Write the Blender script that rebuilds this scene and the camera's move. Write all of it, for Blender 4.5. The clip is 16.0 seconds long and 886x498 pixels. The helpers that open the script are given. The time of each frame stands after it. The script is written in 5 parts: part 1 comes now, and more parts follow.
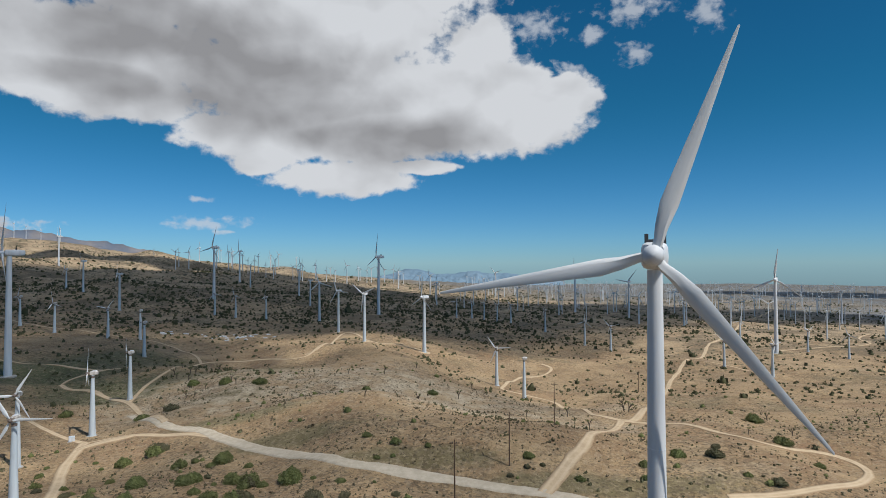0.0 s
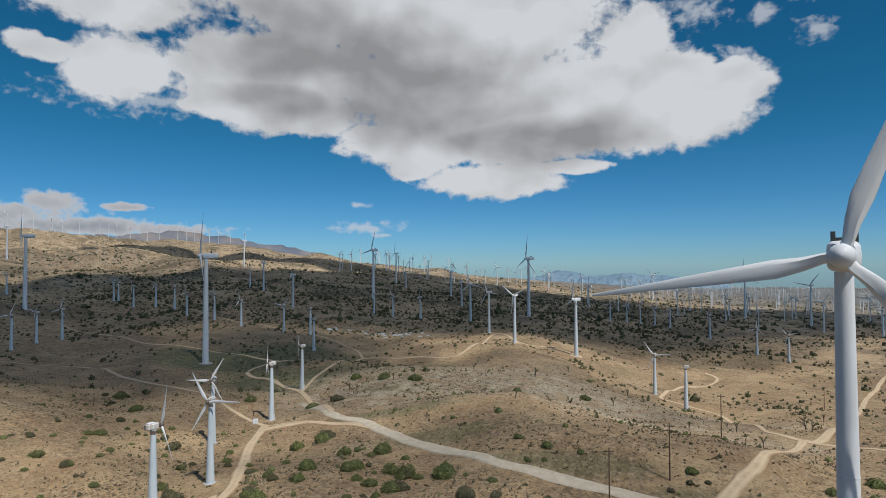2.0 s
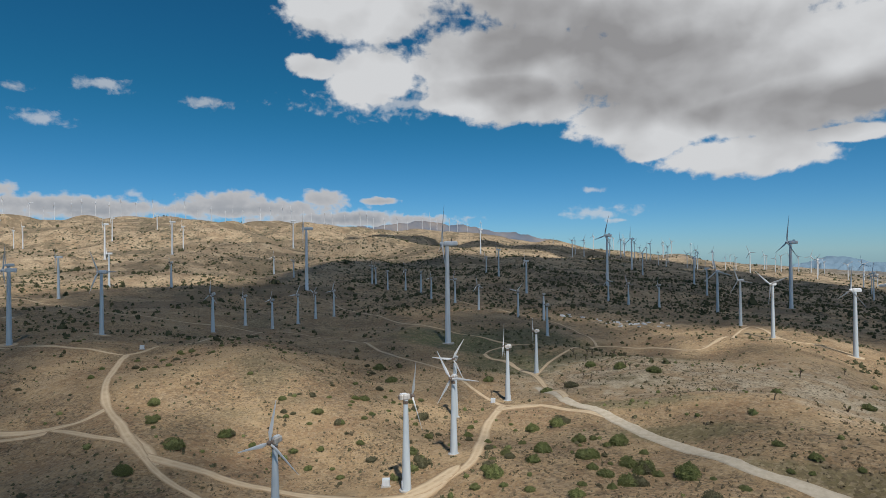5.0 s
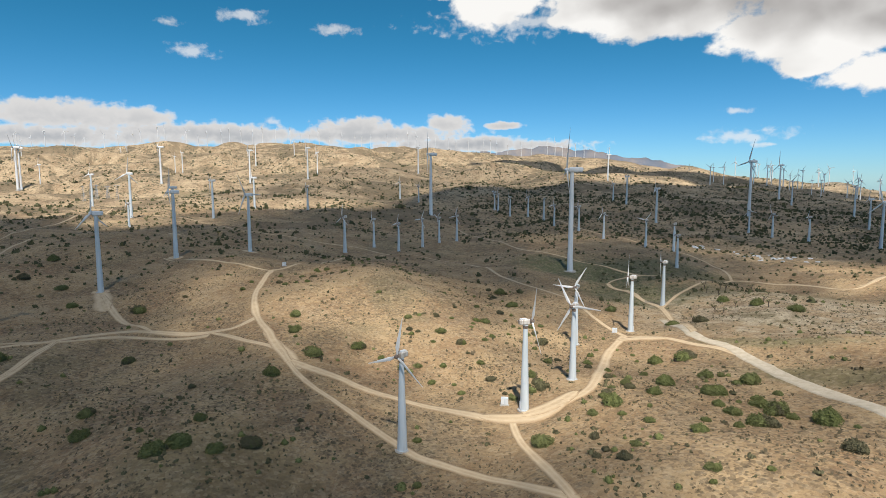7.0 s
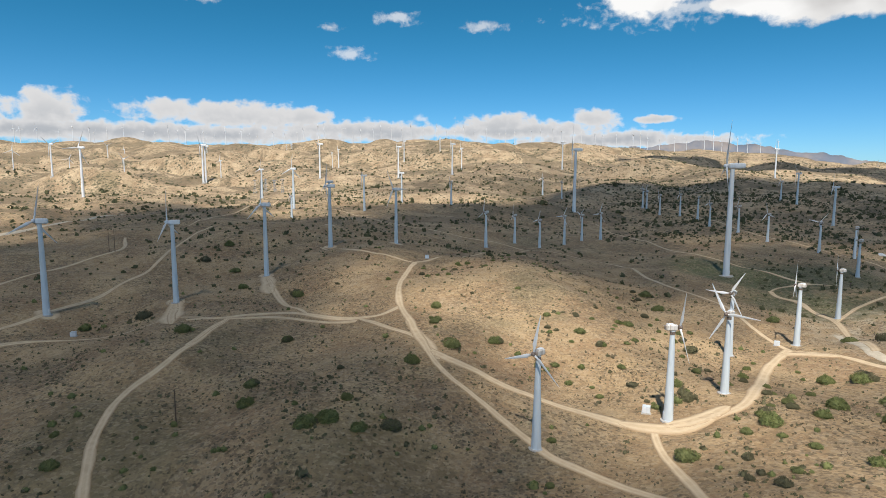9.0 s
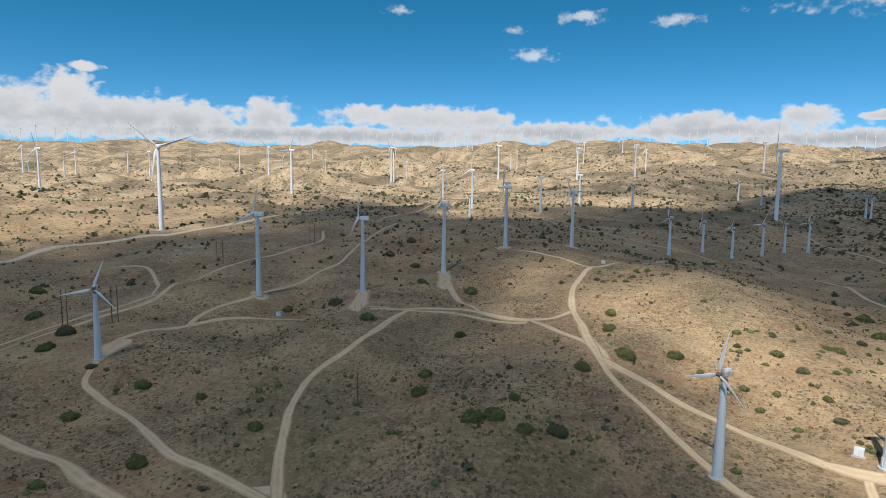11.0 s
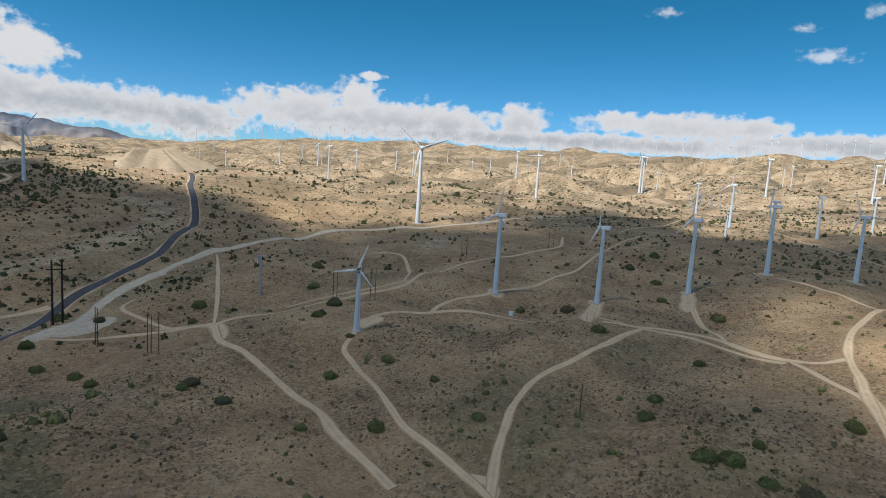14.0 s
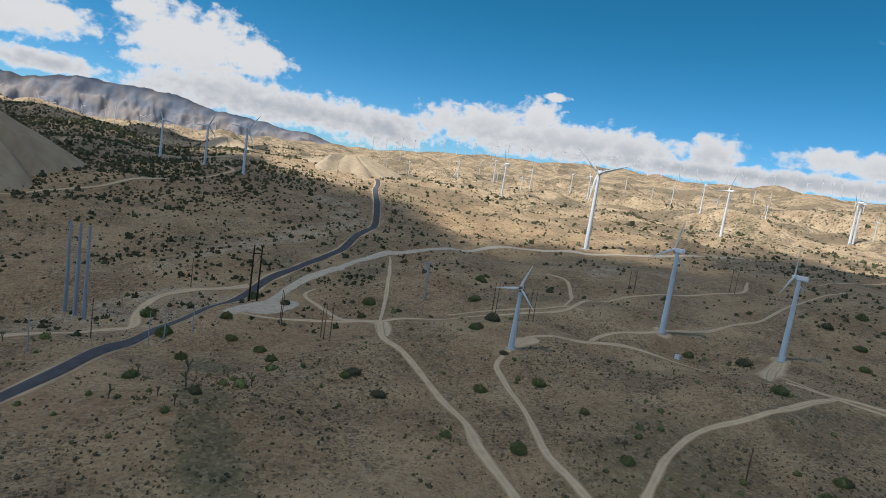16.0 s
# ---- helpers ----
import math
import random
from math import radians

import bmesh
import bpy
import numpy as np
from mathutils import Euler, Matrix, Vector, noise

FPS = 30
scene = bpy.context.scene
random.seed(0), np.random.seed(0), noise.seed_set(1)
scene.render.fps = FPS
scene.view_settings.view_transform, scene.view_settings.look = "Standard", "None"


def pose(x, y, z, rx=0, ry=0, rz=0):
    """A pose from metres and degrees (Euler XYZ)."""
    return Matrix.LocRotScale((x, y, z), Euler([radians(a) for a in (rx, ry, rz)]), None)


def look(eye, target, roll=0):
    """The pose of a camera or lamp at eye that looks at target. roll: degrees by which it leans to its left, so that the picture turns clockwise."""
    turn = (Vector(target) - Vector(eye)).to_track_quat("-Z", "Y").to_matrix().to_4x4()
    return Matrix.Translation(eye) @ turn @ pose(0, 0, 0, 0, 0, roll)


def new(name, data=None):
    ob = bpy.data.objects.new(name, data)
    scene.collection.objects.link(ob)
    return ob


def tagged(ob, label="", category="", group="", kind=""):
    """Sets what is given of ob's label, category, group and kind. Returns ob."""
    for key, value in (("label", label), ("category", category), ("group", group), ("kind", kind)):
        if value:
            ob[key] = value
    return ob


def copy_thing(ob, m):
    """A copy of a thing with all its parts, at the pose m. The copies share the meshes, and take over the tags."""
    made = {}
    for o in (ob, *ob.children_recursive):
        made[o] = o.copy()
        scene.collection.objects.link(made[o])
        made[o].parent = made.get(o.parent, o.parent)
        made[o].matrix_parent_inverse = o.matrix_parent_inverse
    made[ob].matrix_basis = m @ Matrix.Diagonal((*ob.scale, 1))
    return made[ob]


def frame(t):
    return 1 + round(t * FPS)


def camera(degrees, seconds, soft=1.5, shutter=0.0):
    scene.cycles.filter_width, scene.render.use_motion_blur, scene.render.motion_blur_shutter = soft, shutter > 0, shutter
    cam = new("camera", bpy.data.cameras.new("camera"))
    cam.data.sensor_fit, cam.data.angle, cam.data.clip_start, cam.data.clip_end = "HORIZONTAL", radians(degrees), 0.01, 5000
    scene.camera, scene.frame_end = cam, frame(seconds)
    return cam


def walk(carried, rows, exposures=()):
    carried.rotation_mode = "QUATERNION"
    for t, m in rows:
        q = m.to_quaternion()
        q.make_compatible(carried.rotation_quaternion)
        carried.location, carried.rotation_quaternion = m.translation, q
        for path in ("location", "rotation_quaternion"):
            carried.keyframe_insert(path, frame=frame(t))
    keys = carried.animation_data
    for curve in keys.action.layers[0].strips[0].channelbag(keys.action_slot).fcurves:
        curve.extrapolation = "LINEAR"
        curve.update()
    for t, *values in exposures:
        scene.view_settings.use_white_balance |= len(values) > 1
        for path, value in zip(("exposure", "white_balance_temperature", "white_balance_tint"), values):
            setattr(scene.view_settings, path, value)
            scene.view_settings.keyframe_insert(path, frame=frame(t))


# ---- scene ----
cam = camera(73.61, 16.0, soft=0.8)
# seconds; turn to the left, tilt and roll in degrees: the camera hovers on one spot
PATH = [
    (0.0, 1.1, 1.39, 0.16),
    (0.5, 4.75, 1.43, 0.09),
    (1.0, 8.37, 1.5, 0.09),
    (1.5, 11.95, 1.54, 0.15),
    (2.0, 15.52, 1.58, 0.18),
    (2.5, 19.1, 1.61, 0.25),
    (3.0, 22.7, 1.65, 0.3),
    (3.5, 26.26, 1.7, 0.31),
    (4.0, 30.47, 1.56, 0.36),
    (6.5, 46.75, -3.89, 0.1),
    (7.0, 49.53, -6.66, 0.11),
    (7.5, 52.22, -7.16, 0.07),
    (8.0, 54.9, -7.12, 0.02),
    (8.5, 58.94, -7.09, -0.06),
    (9.0, 63.18, -7.07, -0.2),
    (11.5, 84.05, -7.09, -0.84),
    (12.0, 87.8, -7.14, -0.93),
    (12.5, 91.57, -7.19, -1.05),
    (13.0, 95.29, -7.24, -1.13),
    (13.5, 99.32, -7.3, -1.22),
    (14.0, 103.39, -7.38, -3.78),
    (14.5, 107.61, -7.47, -8.41),
    (15.0, 111.78, -7.47, -8.69),
    (15.5, 115.97, -7.46, -8.71),
    (16.0, 120.1, -7.33, -8.58),
]
walk(cam, [(t, pose(0, 0, 66, 90 + tilt, roll, turn)) for t, turn, tilt, roll in PATH],
     exposures=[(0, -0.22, 6250, 10), (2, -0.28, 6300, 10), (4, -0.29, 6400, 10), (6.3, 0.04, 6600, 10), (7.2, 0.33, 6800, 10), (9.2, 0.34, 6650, 10), (11.5, 0.28, 6450, 10), (16, 0.3, 6450, 10)])

# ---- light ----
SUN_BEARING, SUN_HEIGHT = -126.0, 57.0
sun = new("sun", bpy.data.lights.new("sun", "SUN"))
sun.data.energy, sun.data.angle, sun.data.color = 5.0, radians(0.53), (1.0, 0.95, 0.87)
SUN_WAY = Vector((-math.sin(radians(SUN_BEARING)) * math.cos(radians(SUN_HEIGHT)), math.cos(radians(SUN_BEARING)) * math.cos(radians(SUN_HEIGHT)), math.sin(radians(SUN_HEIGHT))))
sun.matrix_world = look(SUN_WAY * 3000, (0, 0, 0))


class Nodes:
    """Short hand for node trees."""

    def __init__(self, tree):
        self.tree = tree
        tree.nodes.clear()

    def add(self, kind):
        return self.tree.nodes.new(kind)

    def put(self, socket, value):
        if isinstance(value, bpy.types.NodeSocket):
            self.tree.links.new(value, socket)
        elif isinstance(value, (tuple, list)) and len(value) == 3 and socket.type == "RGBA":
            socket.default_value = (*value, 1)
        else:
            socket.default_value = value

    def math(self, op, a, b=0.0, c=0.0, clamp=False):
        n = self.add("ShaderNodeMath")
        n.operation, n.use_clamp = op, clamp
        for s, v in zip(n.inputs, (a, b, c)):
            self.put(s, v)
        return n.outputs[0]

    def vec(self, op, a, b=(0, 0, 0)):
        n = self.add("ShaderNodeVectorMath")
        n.operation = op
        self.put(n.inputs[0], a)
        if op not in ("LENGTH",):
            self.put(n.inputs[1], b)
        return n.outputs["Value"] if op in ("LENGTH", "DISTANCE", "DOT_PRODUCT") else n.outputs[0]

    def noise(self, vector, scale, detail=4.0, rough=0.55, distort=0.0):
        n = self.add("ShaderNodeTexNoise")
        for key, v in (("Vector", vector), ("Scale", scale), ("Detail", detail), ("Roughness", rough), ("Distortion", distort)):
            self.put(n.inputs[key], v)
        return n.outputs[0]

    def ramp(self, value, low, high, a=0.0, b=1.0):
        n = self.add("ShaderNodeMapRange")
        n.interpolation_type = "SMOOTHSTEP"
        for s, v in zip(n.inputs[:5], (value, low, high, a, b)):
            self.put(s, v)
        return n.outputs[0]

    def mix(self, f, a, b):
        n = self.add("ShaderNodeMix")
        n.data_type = "RGBA"
        self.put(n.inputs[0], f), self.put(n.inputs[6], a), self.put(n.inputs[7], b)
        return n.outputs[2]


# ---- sky: clear blue with one broad cloud, a bank of cumulus on the hills and a few shreds ----
world = bpy.data.worlds.new("world")
scene.world = world
world.use_nodes = True
N = Nodes(world.node_tree)
sky = N.add("ShaderNodeTexSky")
sky.sky_type, sky.sun_disc = "NISHITA", False
sky.sun_elevation, sky.sun_rotation, sky.altitude = radians(SUN_HEIGHT), radians(-SUN_BEARING), 1200.0
sky.air_density, sky.dust_density, sky.ozone_density = 1.0, 0.15, 4.0
way = N.add("ShaderNodeTexCoord").outputs["Generated"]
split = N.add("ShaderNodeSeparateXYZ")
N.put(split.inputs[0], way)
sx, sy, sz = split.outputs
azimuth = N.math("MULTIPLY", N.math("ARCTAN2", N.math("MULTIPLY", sx, -1), sy), 57.2958)
height = N.math("MULTIPLY", N.math("ARCSINE", sz), 57.2958)
join = N.add("ShaderNodeCombineXYZ")
N.put(join.inputs[0], azimuth), N.put(join.inputs[1], height)
spot = join.outputs[0]
# bearing, height and half sizes in degrees
BROAD = [
    (13.7, 23.5, 17.9, 7.5),
    (24.0, 26.0, 24.0, 6.3),
    (-4.0, 17.0, 7.0, 3.0),
    (30.5, 13.8, 8.0, 2.2),
    (18.5, 11.6, 7.5, 3.0),
    (11.1, 15.9, 18.1, 5.0),
    (10.0, 12.1, 12.0, 3.1),
    (-2.6, 13.4, 11.4, 3.4),
    (10.5, 8.0, 7.6, 1.9),
    (18.6, 9.4, 3.2, 1.2),
    (21.8, 12.3, 4.3, 1.5),
    (4.0, 9.3, 4.9, 0.8),
    (-2.6, 20.1, 3.9, 3.2),
    (45.0, 22.6, 8.5, 3.6),
    (50.3, 17.0, 2.6, 1.1),
    (44.3, 16.7, 5.2, 2.7),
    (33.7, 15.8, 6.3, 2.6),
    (30.0, 18.1, 13.3, 3.5),
    (-9.7, 15.6, 4.7, 2.4),
    (45.3, 15.9, 4.0, 1.6),
    (35.9, 14.2, 4.2, 1.5),
]
# its thick grey middle
CORE = [
    (28.0, 20.5, 10.0, 4.0),
    (18.0, 16.0, 11.0, 3.6),
    (7.0, 12.0, 9.0, 2.0),
    (30.0, 15.0, 6.0, 1.6),
]
BANK = [
    (126.5, 3.3, 7.1, 2.3),
    (116.9, 4.8, 8.2, 2.8),
    (112.1, 6.3, 2.5, 2.5),
    (110.8, 8.5, 1.5, 0.5),
    (103.5, 4.7, 6.0, 2.3),
    (96.2, 5.1, 3.4, 2.1),
    (82.8, 5.3, 10.1, 1.6),
    (87.6, 5.6, 3.3, 1.2),
    (76.2, 5.4, 3.3, 1.3),
    (68.0, 3.8, 6.0, 0.9),
    (57.8, 4.7, 4.9, 1.4),
    (57.0, 4.2, 14.2, 1.1),
    (49.2, 5.2, 2.5, 1.1),
    (43.8, 4.9, 2.5, 0.5),
    (67.7, 4.0, 4.4, 0.8),
    (143.6, 7.5, 7.7, 4.1),
    (138.5, 7.4, 3.8, 2.2),
    (147.7, 9.3, 3.3, 1.5),
    (156.2, 7.0, 7.1, 2.2),
    (140.6, 4.3, 9.3, 2.0),
    (153.9, 3.9, 6.6, 1.1),
    (47.0, 3.2, 13.0, 1.0),
    (95.0, 3.6, 45.0, 1.2),
    (70.0, 4.2, 14.0, 1.2),
    (108.0, 4.6, 16.0, 2.2),
    (135.0, 3.6, 20.0, 2.0),
]
SHREDS = [
    (-8.1, 21.8, 3.2, 1.9),
    (-16.7, 22.5, 4.0, 1.7),
    (-23.4, 21.5, 2.4, 1.9),
    (-17.1, 18.7, 1.9, 1.5),
    (-11.2, 18.0, 1.5, 0.9),
    (22.7, 3.7, 4.6, 0.8),
    (23.6, 5.8, 1.9, 0.4),
    (21.2, 2.9, 1.6, 0.3),
    (-11.0, 17.6, 1.6, 0.8),
    (-13.3, 20.7, 2.2, 1.2),
    (67.6, 14.3, 2.6, 0.8),
    (59.8, 13.6, 2.5, 0.7),
    (65.3, 5.5, 0.8, 0.5),
    (40.1, 14.2, 14.2, 1.6),
    (84.2, 14.8, 1.9, 0.5),
    (73.7, 13.2, 1.6, 0.5),
    (71.7, 11.0, 2.5, 0.8),
    (68.1, 14.3, 2.2, 0.8),
    (65.5, 5.6, 0.7, 0.7),
]


def lobes(rows, at):
    """How deep a direction lies inside the nearest of some ellipses: 1 in a middle, 0 at a rim."""
    best = None
    for a, e, w, h in rows:
        d = N.vec("LENGTH", N.vec("MULTIPLY", N.vec("SUBTRACT", at, (a, e, 0)), (1 / w, 1 / h, 0)))
        best = d if best is None else N.math("SMOOTH_MIN", best, d, 0.12)
    return N.math("SUBTRACT", 1.0, best)


wobble = N.add("ShaderNodeTexNoise")
N.put(wobble.inputs["Vector"], N.vec("MULTIPLY", spot, (0.6, 1.0, 1))), N.put(wobble.inputs["Scale"], 0.16), N.put(wobble.inputs["Detail"], 5.0)
bent = N.vec("ADD", spot, N.vec("MULTIPLY", N.vec("SUBTRACT", wobble.outputs["Color"], (0.5, 0.5, 0.5)), (3.2, 2.0, 0)))
billow = N.noise(N.vec("MULTIPLY", spot, (0.7, 1.0, 1)), 0.26, 8.0, 0.52, 0.3)
fine = N.noise(N.vec("MULTIPLY", spot, (0.8, 1.0, 1)), 1.0, 7.0, 0.55, 0.2)
rough_edge = N.math("ADD", N.math("MULTIPLY", N.math("SUBTRACT", billow, 0.5), 0.75), N.math("MULTIPLY", N.math("SUBTRACT", fine, 0.5), 0.62))
broad = N.math("ADD", lobes(BROAD, bent), rough_edge)
small_bent = N.vec("ADD", spot, N.vec("MULTIPLY", N.vec("SUBTRACT", wobble.outputs["Color"], (0.5, 0.5, 0.5)), (2.0, 1.2, 0)))
bank = N.math("ADD", lobes(BANK, small_bent), N.math("ADD", N.math("MULTIPLY", N.math("SUBTRACT", fine, 0.5), 1.3), N.math("MULTIPLY", N.math("SUBTRACT", billow, 0.5), 0.6)))
shreds = N.math("ADD", lobes(SHREDS, small_bent), N.math("MULTIPLY", N.math("SUBTRACT", fine, 0.52), 2.6))
cover_broad, cover_bank, cover_shreds = N.ramp(broad, -0.03, 0.24), N.ramp(bank, 0.1, 0.5), N.ramp(shreds, 0.1, 0.95, 0.0, 0.62)
# thick middles of the broad cloud let less light through than its rims
murk = N.ramp(N.math("ADD", lobes(CORE, bent), N.math("MULTIPLY", N.math("SUBTRACT", N.noise(spot, 0.11, 5.0, 0.5, 0.2), 0.5), 1.5)), -0.75, 0.6)
lower = N.noise(N.vec("MULTIPLY", spot, (0.7, 1.0, 1)), 0.2, 4.0, 0.4, 0.2)
higher = N.noise(N.vec("MULTIPLY", N.vec("ADD", spot, (0.6, 1.5, 0)), (0.7, 1.0, 1)), 0.2, 4.0, 0.4, 0.2)
puff = N.math("MULTIPLY", N.math("SUBTRACT", lower, higher), 1.5)
murk = N.math("SUBTRACT", N.math("MULTIPLY", murk, 0.92), puff, clamp=True)
tone_broad = N.mix(murk, (0.90, 0.91, 0.92), (0.40, 0.395, 0.40))
tone_bank = N.mix(N.math("MULTIPLY", N.ramp(bank, 0.25, 1.1), N.ramp(height, 7.5, 2.5)), (0.68, 0.69, 0.71), (0.40, 0.435, 0.485))
deep = N.add("ShaderNodeHueSaturation")
N.put(deep.inputs["Color"], sky.outputs[0]), N.put(deep.inputs["Saturation"], 1.15), N.put(deep.inputs["Value"], 1.0)
tint = N.add("ShaderNodeMix")
tint.data_type, tint.blend_type = "RGBA", "MULTIPLY"
N.put(tint.inputs[0], 1.0), N.put(tint.inputs[6], deep.outputs[0]), N.put(tint.inputs[7], N.mix(N.ramp(height, -3, 16), (0.62, 0.97, 1.42), (0.25, 0.94, 0.98)))
back_sky = N.add("ShaderNodeBackground")
N.put(back_sky.inputs[0], tint.outputs[2]), N.put(back_sky.inputs[1], 0.073)
tone = N.mix(cover_bank, tone_broad, tone_bank)
tone = N.mix(N.math("MULTIPLY", cover_shreds, N.math("SUBTRACT", 1.0, N.math("MAXIMUM", cover_broad, cover_bank))), tone, (0.8, 0.83, 0.87))
cover = N.math("MAXIMUM", N.math("MAXIMUM", cover_broad, cover_bank), cover_shreds)
back_cloud = N.add("ShaderNodeBackground")
N.put(back_cloud.inputs[0], tone), N.put(back_cloud.inputs[1], 0.84)
blend = N.add("ShaderNodeMixShader")
N.put(blend.inputs[0], cover), N.put(blend.inputs[1], back_sky.outputs[0]), N.put(blend.inputs[2], back_cloud.outputs[0])
N.put(N.add("ShaderNodeOutputWorld").inputs[0], blend.outputs[0])

# ---- materials ----
def material(name, paint, rough=0.8, metal=0.0):
    """A material whose colour and relief are made by paint(N, place), which returns colour, relief (or None), and how strong the relief is."""
    m = bpy.data.materials.new(name)
    m.use_nodes = True
    n = Nodes(m.node_tree)
    place = n.add("ShaderNodeTexCoord").outputs["Object"]
    colour, bumps, strength = paint(n, place)
    b = n.add("ShaderNodeBsdfPrincipled")
    n.put(b.inputs["Base Color"], colour), n.put(b.inputs["Roughness"], rough), n.put(b.inputs["Metallic"], metal)
    n.put(b.inputs["Specular IOR Level"], 0.25)
    if bumps is not None:
        bump = n.add("ShaderNodeBump")
        n.put(bump.inputs["Height"], bumps), n.put(bump.inputs["Distance"], strength)
        n.put(b.inputs["Normal"], bump.outputs[0])
    n.put(n.add("ShaderNodeOutputMaterial").inputs[0], b.outputs[0])
    return m


def patch(n, place, x, y, rx, ry, ragged):
    """1 inside a ragged round patch of land, 0 outside."""
    d = n.vec("LENGTH", n.vec("MULTIPLY", n.vec("SUBTRACT", place, (x, y, 0)), (1 / rx, 1 / ry, 0)))
    return n.ramp(n.math("ADD", d, n.math("MULTIPLY", n.math("SUBTRACT", ragged, 0.5), 1.6)), 1.15, 0.55)


def soil(n, place):
    flat = n.vec("MULTIPLY", place, (1, 1, 0))
    away_from = n.vec("LENGTH", flat)
    broad, mid, small, grit = n.noise(flat, 0.006, 5), n.noise(flat, 0.035, 6, 0.6), n.noise(flat, 0.22, 7, 0.7), n.noise(flat, 1.6, 5, 0.7)
    # warm brown, tan and reddish earth
    c = n.mix(n.ramp(mid, 0.36, 0.66), (0.26, 0.165, 0.088), (0.51, 0.362, 0.20))
    c = n.mix(n.math("MULTIPLY", n.ramp(n.noise(flat, 0.016, 6, 0.6, 0.5), 0.5, 0.66), 0.6), c, (0.285, 0.160, 0.085))
    c = n.mix(n.ramp(small, 0.4, 0.68), c, (0.39, 0.272, 0.148))
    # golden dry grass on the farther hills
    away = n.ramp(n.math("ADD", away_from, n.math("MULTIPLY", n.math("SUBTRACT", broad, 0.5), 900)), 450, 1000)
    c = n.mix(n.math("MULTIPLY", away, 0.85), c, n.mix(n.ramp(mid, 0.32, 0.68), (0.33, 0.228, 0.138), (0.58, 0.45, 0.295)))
    # desert floor of the wide valley, blue haze of distance put into its grey
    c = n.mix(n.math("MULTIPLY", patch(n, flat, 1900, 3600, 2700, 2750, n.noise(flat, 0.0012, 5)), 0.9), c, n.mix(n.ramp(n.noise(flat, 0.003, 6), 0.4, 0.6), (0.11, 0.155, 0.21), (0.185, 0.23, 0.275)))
    # pale sandy flats, grey sage and olive weeds
    c = n.mix(n.math("MULTIPLY", n.ramp(n.noise(flat, 0.02, 6, 0.65), 0.55, 0.72), 0.6), c, (0.43, 0.335, 0.215))
    c = n.mix(n.math("MULTIPLY", n.ramp(n.noise(flat, 0.011, 7, 0.65, 0.4), 0.55, 0.67), 0.6), c, (0.185, 0.16, 0.088))
    for x, y, rx, ry, much in ((-245, 335, 62, 40, 0.95), (-215, 378, 60, 40, 0.85), (-180, 300, 38, 34, 0.9), (-130, 330, 50, 30, 0.5), (-97, 258, 26, 14, 0.6), (-80, 215, 30, 8, 0.6), (-52, 188, 24, 8, 0.6), (-10, 160, 26, 6, 0.55), (40, 148, 40, 7, 0.55), (70, 135, 40, 8, 0.4), (-125, -147, 7, 12, 0.6), (-101, -120, 7, 12, 0.6), (-91, -106, 7, 12, 0.6), (-84, -95, 7, 12, 0.6), (-79, -88, 7, 12, 0.6), (-150, -12, 40, 26, 0.4), (-118, 40, 26, 22, 0.35)):
        c = n.mix(n.math("MULTIPLY", patch(n, flat, x, y, rx, ry, small), much), c, (0.088, 0.108, 0.046))
    mottle = n.ramp(n.noise(flat, 0.09, 6, 0.7, 0.5), 0.42, 0.6, 0.15, 1.0)
    for x, y, rx, ry, much in ((-75, 280, 100, 60, 0.95), (-10, 255, 70, 38, 0.85), (40, 300, 60, 30, 0.6), (-190, 515, 60, 26, 0.45), (30, 220, 60, 22, 0.7), (-150, -215, 60, 18, 0.7), (-270, -270, 90, 12, 0.8), (-330, -280, 50, 9, 0.9), (-372, -298, 24, 10, 0.9), (-390, -330, 12, 24, 0.9), (-150, -235, 50, 12, 0.8), (-405, -97, 40, 10, 0.9)):
        c = n.mix(n.math("MULTIPLY", n.math("MULTIPLY", patch(n, flat, x, y, rx, ry, small), mottle), much), c, (0.54, 0.45, 0.32))
    zone = n.ramp(n.noise(flat, 0.022, 6, 0.62, 0.4), 0.42, 0.58, 0.45, 1.0)
    # tufts of low scrub too small to build one by one
    for scale, low, high, gate, much, tone_ in ((0.8, 0.42, 0.22, (0.36, 0.54), 0.8, (0.085, 0.068, 0.040)), (1.7, 0.46, 0.28, (0.44, 0.58), 0.7, (0.105, 0.076, 0.045)), (0.36, 0.3, 0.2, (0.52, 0.62), 0.8, (0.060, 0.062, 0.034))):
        cells = n.add("ShaderNodeTexVoronoi")
        n.put(cells.inputs["Vector"], flat), n.put(cells.inputs["Scale"], scale)
        dots = n.math("MULTIPLY", n.ramp(cells.outputs["Distance"], low, high), n.math("MULTIPLY", zone, n.ramp(n.noise(flat, 0.05 * (1 + scale), 5, 0.65), *gate)))
        c = n.mix(n.math("MULTIPLY", dots, much), c, tone_)
    # stones and litter, each cell with a shade of its own
    for scale, much in ((1.15, 0.62), (0.42, 0.25)):
        grain = n.add("ShaderNodeTexVoronoi")
        n.put(grain.inputs["Vector"], flat), n.put(grain.inputs["Scale"], scale)
        shade_ = n.add("ShaderNodeSeparateColor")
        n.put(shade_.inputs[0], grain.outputs["Color"])
        c = n.mix(n.math("MULTIPLY", n.ramp(shade_.outputs[0], 0.5, 0.95), n.math("MULTIPLY", zone, much)), c, (0.105, 0.078, 0.05))
        c = n.mix(n.math("MULTIPLY", n.ramp(shade_.outputs[1], 0.55, 1.0), much * 0.45), c, (0.56, 0.45, 0.30))
